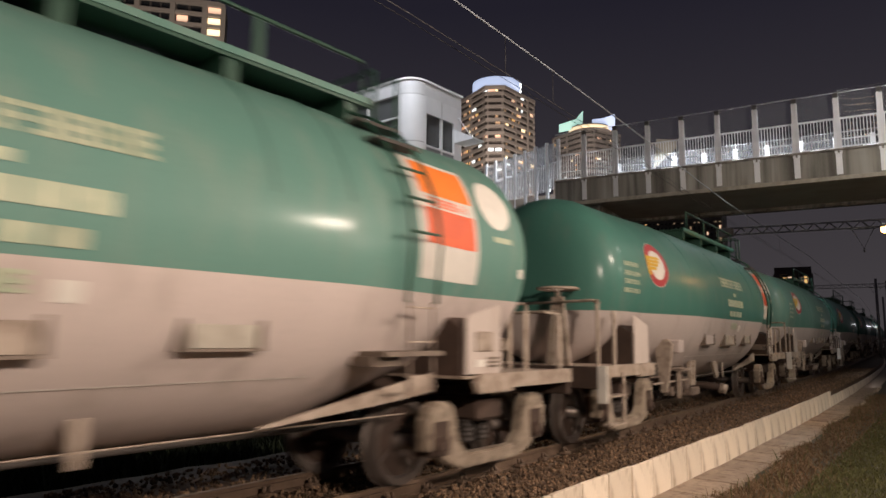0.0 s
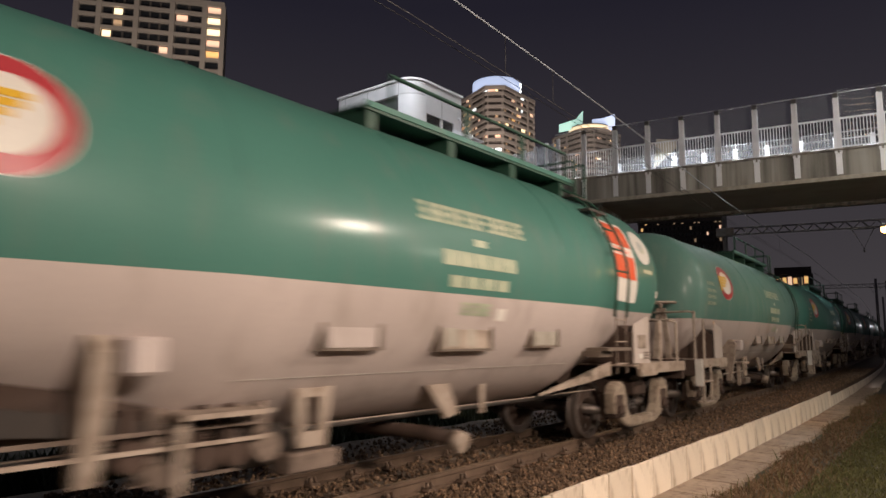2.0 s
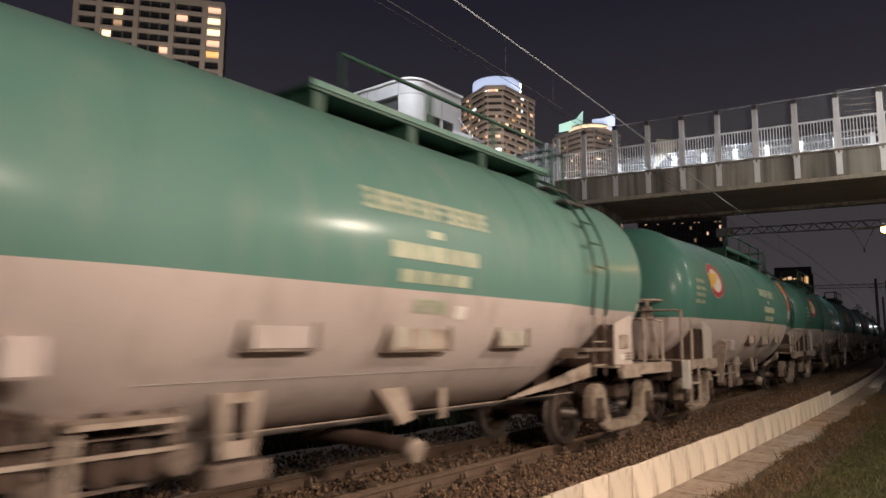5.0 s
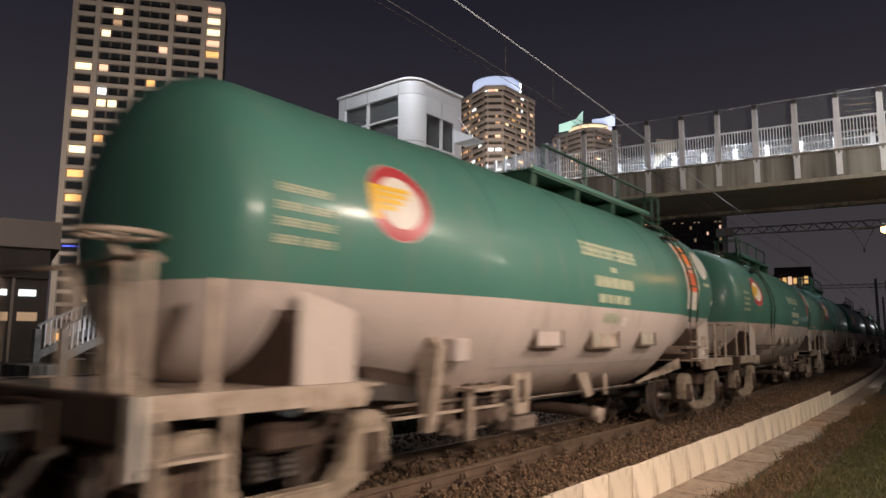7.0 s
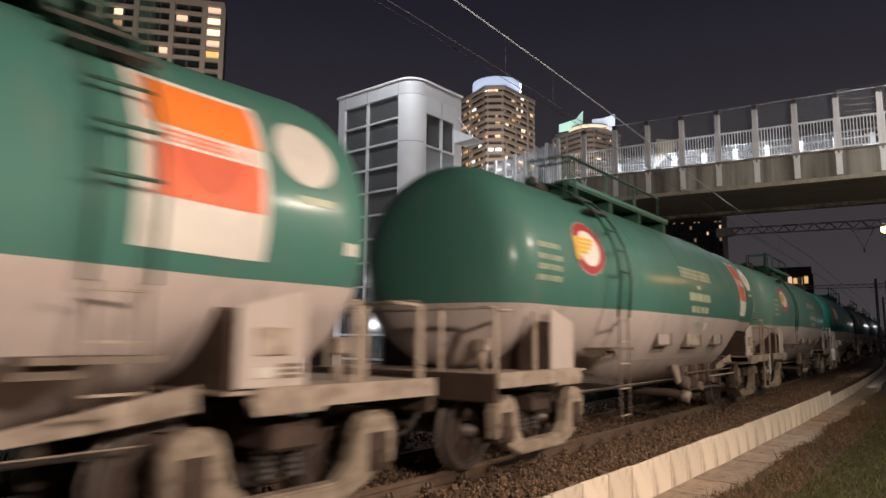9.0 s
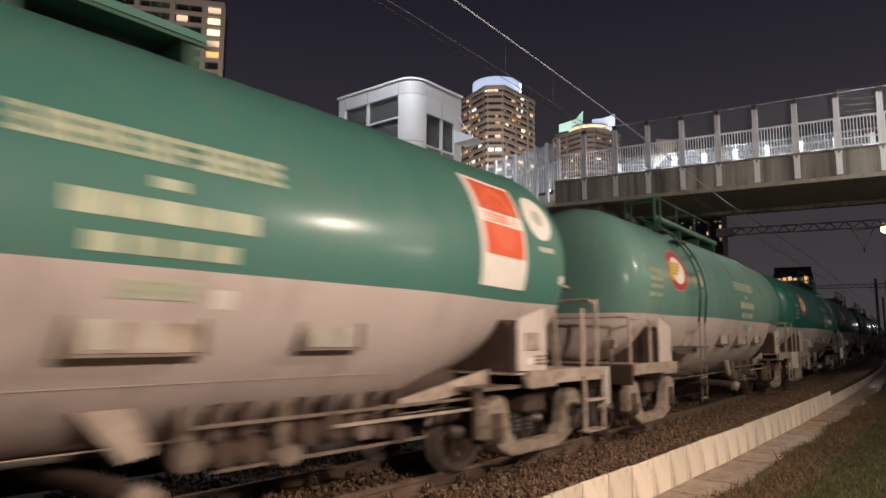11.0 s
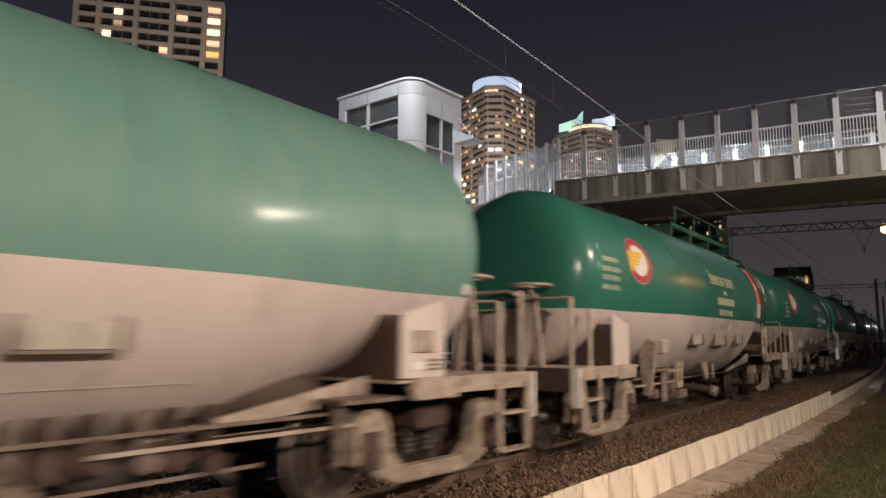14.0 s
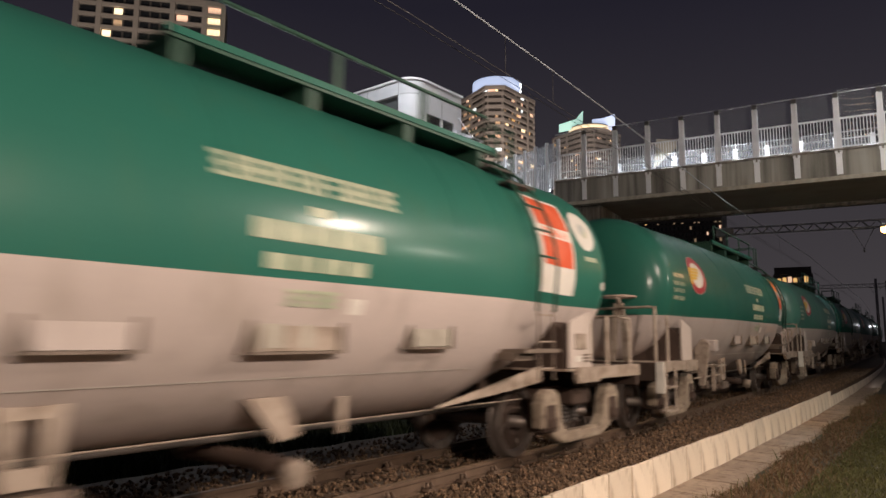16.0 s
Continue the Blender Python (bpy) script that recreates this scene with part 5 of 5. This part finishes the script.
# ---- towers ----
def tower(name, label, mid, turn, width, depth, height, floors, bays, facade, lit, seed, slab_out=0.9, base=0.0, pier=0.55, end_lit=None, tones=(0, 1, 2, 3, 4)):
    """A tower block with recessed balconies on floor slabs, piers between bays and some lit rooms."""
    t = tagged(new(name), label, "tower block")
    t.matrix_world = pose(mid[0], mid[1], 0, 0, 0, turn)
    r = random.Random(seed)
    w2 = width / 2
    # behind slabs the wall gets the tone with painted shade, not the facade's
    part("wall", box_bm((-w2, 0.0, -0.7), (w2, depth, height - 0.3)), SHADEWALL if slab_out > 0 else facade, t)
    part("roof", box_bm((-w2 - 0.3, -slab_out - 0.2, height - 0.3), (w2 + 0.3, depth + 0.3, height + 1.0)), facade, t)
    fh = (height - base) / floors
    edges = [-w2 + width * b for b in bays]
    for x in edges:
        part("pier", box_bm((x - pier, -slab_out - 0.25, -0.7), (x + pier, 0.0, height - 0.3)), facade, t)
    for side in (-1, 1):
        part("side_wall", box_bm((side * w2 - 0.01 * side, 0.3, -0.7), (side * (w2 + 0.25), depth, height - 0.3)), facade, t)
    for f in range(floors):
        z = base + f * fh
        part("balcony", block(box_bm((-w2, -slab_out, z), (w2, 0.0, z + 0.28)), (-w2, -slab_out, z + 0.28), (w2, -slab_out + 0.12, z + fh * 0.27)), facade, t)
        for a, b in zip(edges, edges[1:]):
            n = max(1, int((b - a) / 2.6))
            last = b == edges[-1] or a == edges[0]
            for k in range(n):
                gap = 0.03 if last else 0.10
                x0 = a + pier + (b - a - 2 * pier) * (k + gap) / n
                x1 = a + pier + (b - a - 2 * pier) * (k + 1 - gap) / n
                on = r.random() < ((end_lit if a != edges[0] else 0.28) if last and end_lit else lit)
                mt = LIT[r.choice((0, 0, 4, 0, 1))] if last and end_lit else LIT[r.choice(tones)]
                key = (round(x1 - x0, 2), round(fh, 2), mt.name if on else "off")
                if key not in MESHES:
                    MESHES[key] = mesh_of("window", box_bm((0, -0.06, fh * 0.36), (x1 - x0, -0.02, fh * 0.93)), bpy.data.materials[key[2]] if on else GLASS)
                o = new("window", MESHES[key])
                o.parent = t
                o.location = (x0, 0, z)
    return t


ta = tower("residential_tower", "tall beige residential tower with balconies and lit windows", (-160.5, 79.7), 52.5, 34.5, 9, 86, 29, (0, 0.15, 0.40, 0.645, 0.87, 1.0), FACADE_A, 0.15, 4, 0.9, -0.7, 0.6, 0.46)
part("led_string", box_bm((-16.0, -1.25, 22.2), (9.0, -1.18, 22.5)), BLUEGLOW, ta)
def banded_tower(name, label, mid, turn, plan, height, floors, facade, lit, seed, band=0.52, gap=4):
    """A tower on a many-sided plan with a slab and parapet round every floor and rooms set back behind them."""
    t = tagged(new(name), label, "tower block")
    t.matrix_world = pose(mid[0], mid[1], 0, 0, 0, turn)
    r = random.Random(seed)
    cx = sum(p[0] for p in plan) / len(plan)
    cy = sum(p[1] for p in plan) / len(plan)
    def grown(d):
        return [(x + d * (1 if x > cx else -1), y + d * (1 if y > cy else -1)) for x, y in plan]
    part("wall", slab(bmesh.new(), grown(-1.1), -0.7, height, "z"), SHADEWALL, t)
    part("roof", slab(bmesh.new(), grown(0.3), height - 0.4, height + 1.2, "z"), facade, t)
    fh = height / floors
    for f in range(floors):
        o = cached((name, "band"), "balcony", lambda: slab(bmesh.new(), plan, 0, fh * band, "z"), [facade], t)
        o.location = (0, 0, f * fh)
    ring = grown(-1.05)
    for (x0, y0), (x1, y1) in zip(ring, ring[1:] + ring[:1]):
        ex, ey = x1 - x0, y1 - y0
        ln = math.hypot(ex, ey)
        if ex < 0.15 * ln:
            continue
        a = math.atan2(ey, ex)
        n = max(2, int(ln / 2.4))
        for k in range(n):
            if k % gap == 0:
                o = cached((name, "pier"), "pier", lambda: box_bm((-0.25, -1.0, -0.7), (0.25, 0.2, height)), [facade], t)
                o.location, o.rotation_euler.z = (x0 + ex * k / n, y0 + ey * k / n, 0), a
            for f in range(floors):
                if r.random() < lit:
                    mt = r.choice(LIT)
                    wd = r.choice((1.2, 2.2, 3.0))
                    o = cached((name, "win", mt.name, wd), "window", lambda: box_bm((0.2, -0.08, fh * 0.5), (0.2 + wd, -0.02, fh * 0.96)), [mt], t)
                    o.location, o.rotation_euler.z = (x0 + ex * k / n, y0 + ey * k / n, f * fh), a
    return t


def facing(az, d):
    return (d * math.sin(radians(az)), d * math.cos(radians(az)))


tb = banded_tower("hotel_tower", "brown banded tower with a lit blue-white crown", facing(-34.75, 296), 34.75, [(-17.5, 21), (-4.2, 0), (4.2, 0), (19.0, 21), (19.0, 34), (-17.5, 34)], 113.5, 37, FACADE_B, 0.25, 9, 0.45)
part("crown", rod_bm((0.8, 15, 114), (0.8, 15, 120.5), 11.3, 28), CROWNBLUE, tb, "lit blue-white drum crown")
# the antenna is no lamp; its brightness is a glow in the material
part("antenna", box_bm((11.8, 14, 114), (12.3, 14.5, 121)), LAMPWHITE, tb)
tc = banded_tower("crown_tower", "brown banded tower topped by lit teal and blue sails", facing(-27.0, 386), 27.0, [(-20, 15), (-4, 0), (5, 0), (19.5, 15), (19.5, 26), (-20, 26)], 119.5, 39, FACADE_B, 0.10, 12)
part("crown_floor", rod_bm((2, 12, 120), (2, 12, 124), 12, 20), FACADE_B, tc)
part("crown_windows", rod_bm((2, 12, 121.5), (2, 12, 123.3), 12.2, 20), CROWNWARM, tc)
part("sail", slab(bmesh.new(), [(-15.5, 121.5), (-8, 122.5), (-2, 125), (-1.6, 133.5), (-6, 128.5), (-15.5, 126)], 6, 7, "y"), CROWNTEAL, tc, "lit teal sail")
part("sail", slab(bmesh.new(), [(3.5, 124.2), (16.3, 120.5), (16.3, 130.3), (10, 128.3), (3.5, 127.8)], 6, 7, "y"), CROWNBLUE, tc, "lit blue sail")
td = banded_tower("dark_tower", "dim brown tower with a lit top and red beacon", facing(-51.9, 300), 51.9, [(-12.5, 9), (-6, 0), (9, 0), (17.5, 9), (17.5, 24), (-12.5, 24)], 86, 30, FACADE_B, 0.20, 15, 0.60, 2)
part("penthouse", box_bm((-9, 4, 87), (10, 18, 93)), FACADE_B, td)
part("crown", slab(bmesh.new(), [(-2, 93.1), (9, 93.1), (9, 93.7), (4, 95.6), (1, 96.6), (-2, 94.6)], 4, 10, "y"), CROWNTEAL, td)
part("mast", rod_bm((0, 5, 92.5), (0, 5, 98.4), 0.12, 6), GALV, td)
part("beacon", rod_bm((0, 5, 98.4), (0, 5, 99.2), 0.4, 8), BEACON, td, "red aircraft beacon")
tower("office_block", "dark office block with a few lit rooms", (-28.0, 78.0), 20.0, 9.0, 9, 15.2, 22, tuple(k / 20 for k in range(21)), SHADEWALL, 0.20, 21, 0.2, -0.7, 0.1, None, (0, 4, 3, 3))
tf = tower("distant_block", "distant block with orange-lit top floors", (-29.5, 140.0), 12.0, 5.6, 8, 14.0, 5, (0, 0.5, 1.0), SHADEWALL, 0.3, 33, 0.3, -0.7)

for k in range(6):
    part("lit_room", box_bm((-2.65 + 0.9 * k, -0.6, 11.6 + 0.3 * (k % 2)), (-2.0 + 0.9 * k, -0.45, 12.9 + 0.15 * (k % 3))), LIT[(0, 0, 4, 0, 3, 0)[k]], tf)
# station-like low hall behind the stairs
hall = tagged(new("low_hall"), "long low dark hall with strip windows behind the stairs", "building")
hall.matrix_world = pose(-62.0, 17.0, 0, 0, 0, 72)
part("wall", box_bm((-26, 0, -0.7), (6, 16, 8.4)), SHADEWALL, hall)
part("roof", box_bm((-27, -1.2, 8.4), (6.6, 17, 10.6)), FACADE_B, hall)
part("beam", box_bm((-26, -0.6, 6.0), (6, 0.0, 7.0)), SHADEWALL, hall)
for k in range(15):
    part("window", box_bm((-24 + 2.0 * k, -0.08, 4.6), (-22.8 + 2.0 * k, -0.02, 5.1)), LIT[2] if k % 3 else GLASS, hall)
    part("window", box_bm((-24 + 2.0 * k, -0.08, 2.6), (-22.6 + 2.0 * k, -0.02, 3.3)), LIT[3] if k % 4 else LIT[1], hall)
    part("mullion", box_bm((-24.5 + 2.0 * k, -0.5, -0.6), (-24.3 + 2.0 * k, 0.0, 6.0)), FACADE_B, hall)
for k in range(5):
    part("shop_window", box_bm((-22 + 5 * k, -0.08, 0.0), (-18.6 + 5 * k, -0.02, 2.2)), LIT[3] if k % 2 else LIT[1], hall)

# unseen lamps that face the facades, added to brighten the blocks behind the line
for eye, to, power, size in (((-105, 50, 18), (-160, 80, 42), 48000, 14), ((-125, 185, 25), (-172, 252, 60), 130000, 18),
                             ((-140, 285, 25), (-182, 357, 70), 80000, 18), ((-180, 140, 18), (-236, 184, 50), 6500, 14), ((-40, 16, 9.5), (-62, 17, 5), 900, 3)):
    lamp("street_glow", "AREA", look(eye, to), power, (1.0, 0.86, 0.74), size)


# slack in the couplings, wagon by wagon
LAG = {-1: 0.78, 0: 0.70, 1: 0.69, 2: 0.59, 3: 0.60, 4: 0.61, 5: 0.72}


def motions():
    for i, w in WAGONS:
        rows = []
        for k in range(33):
            t = k * 0.5
            x, y, a = track(13.90 + i * WAGON + LAG.get(i, 0.67) - run(t))
            rows.append((t, pose(x, y, 0, 0, 0, math.degrees(a))))
        walk(w, rows)
    for k, (o, a) in enumerate(WHEELSETS):
        rows = []
        for j in range(129):
            t = j * 0.125
            rows.append((t, pose(0, a, 0.43, math.degrees(run(t) / 0.43) + 37 * k)))
        walk(o, rows)


motions()
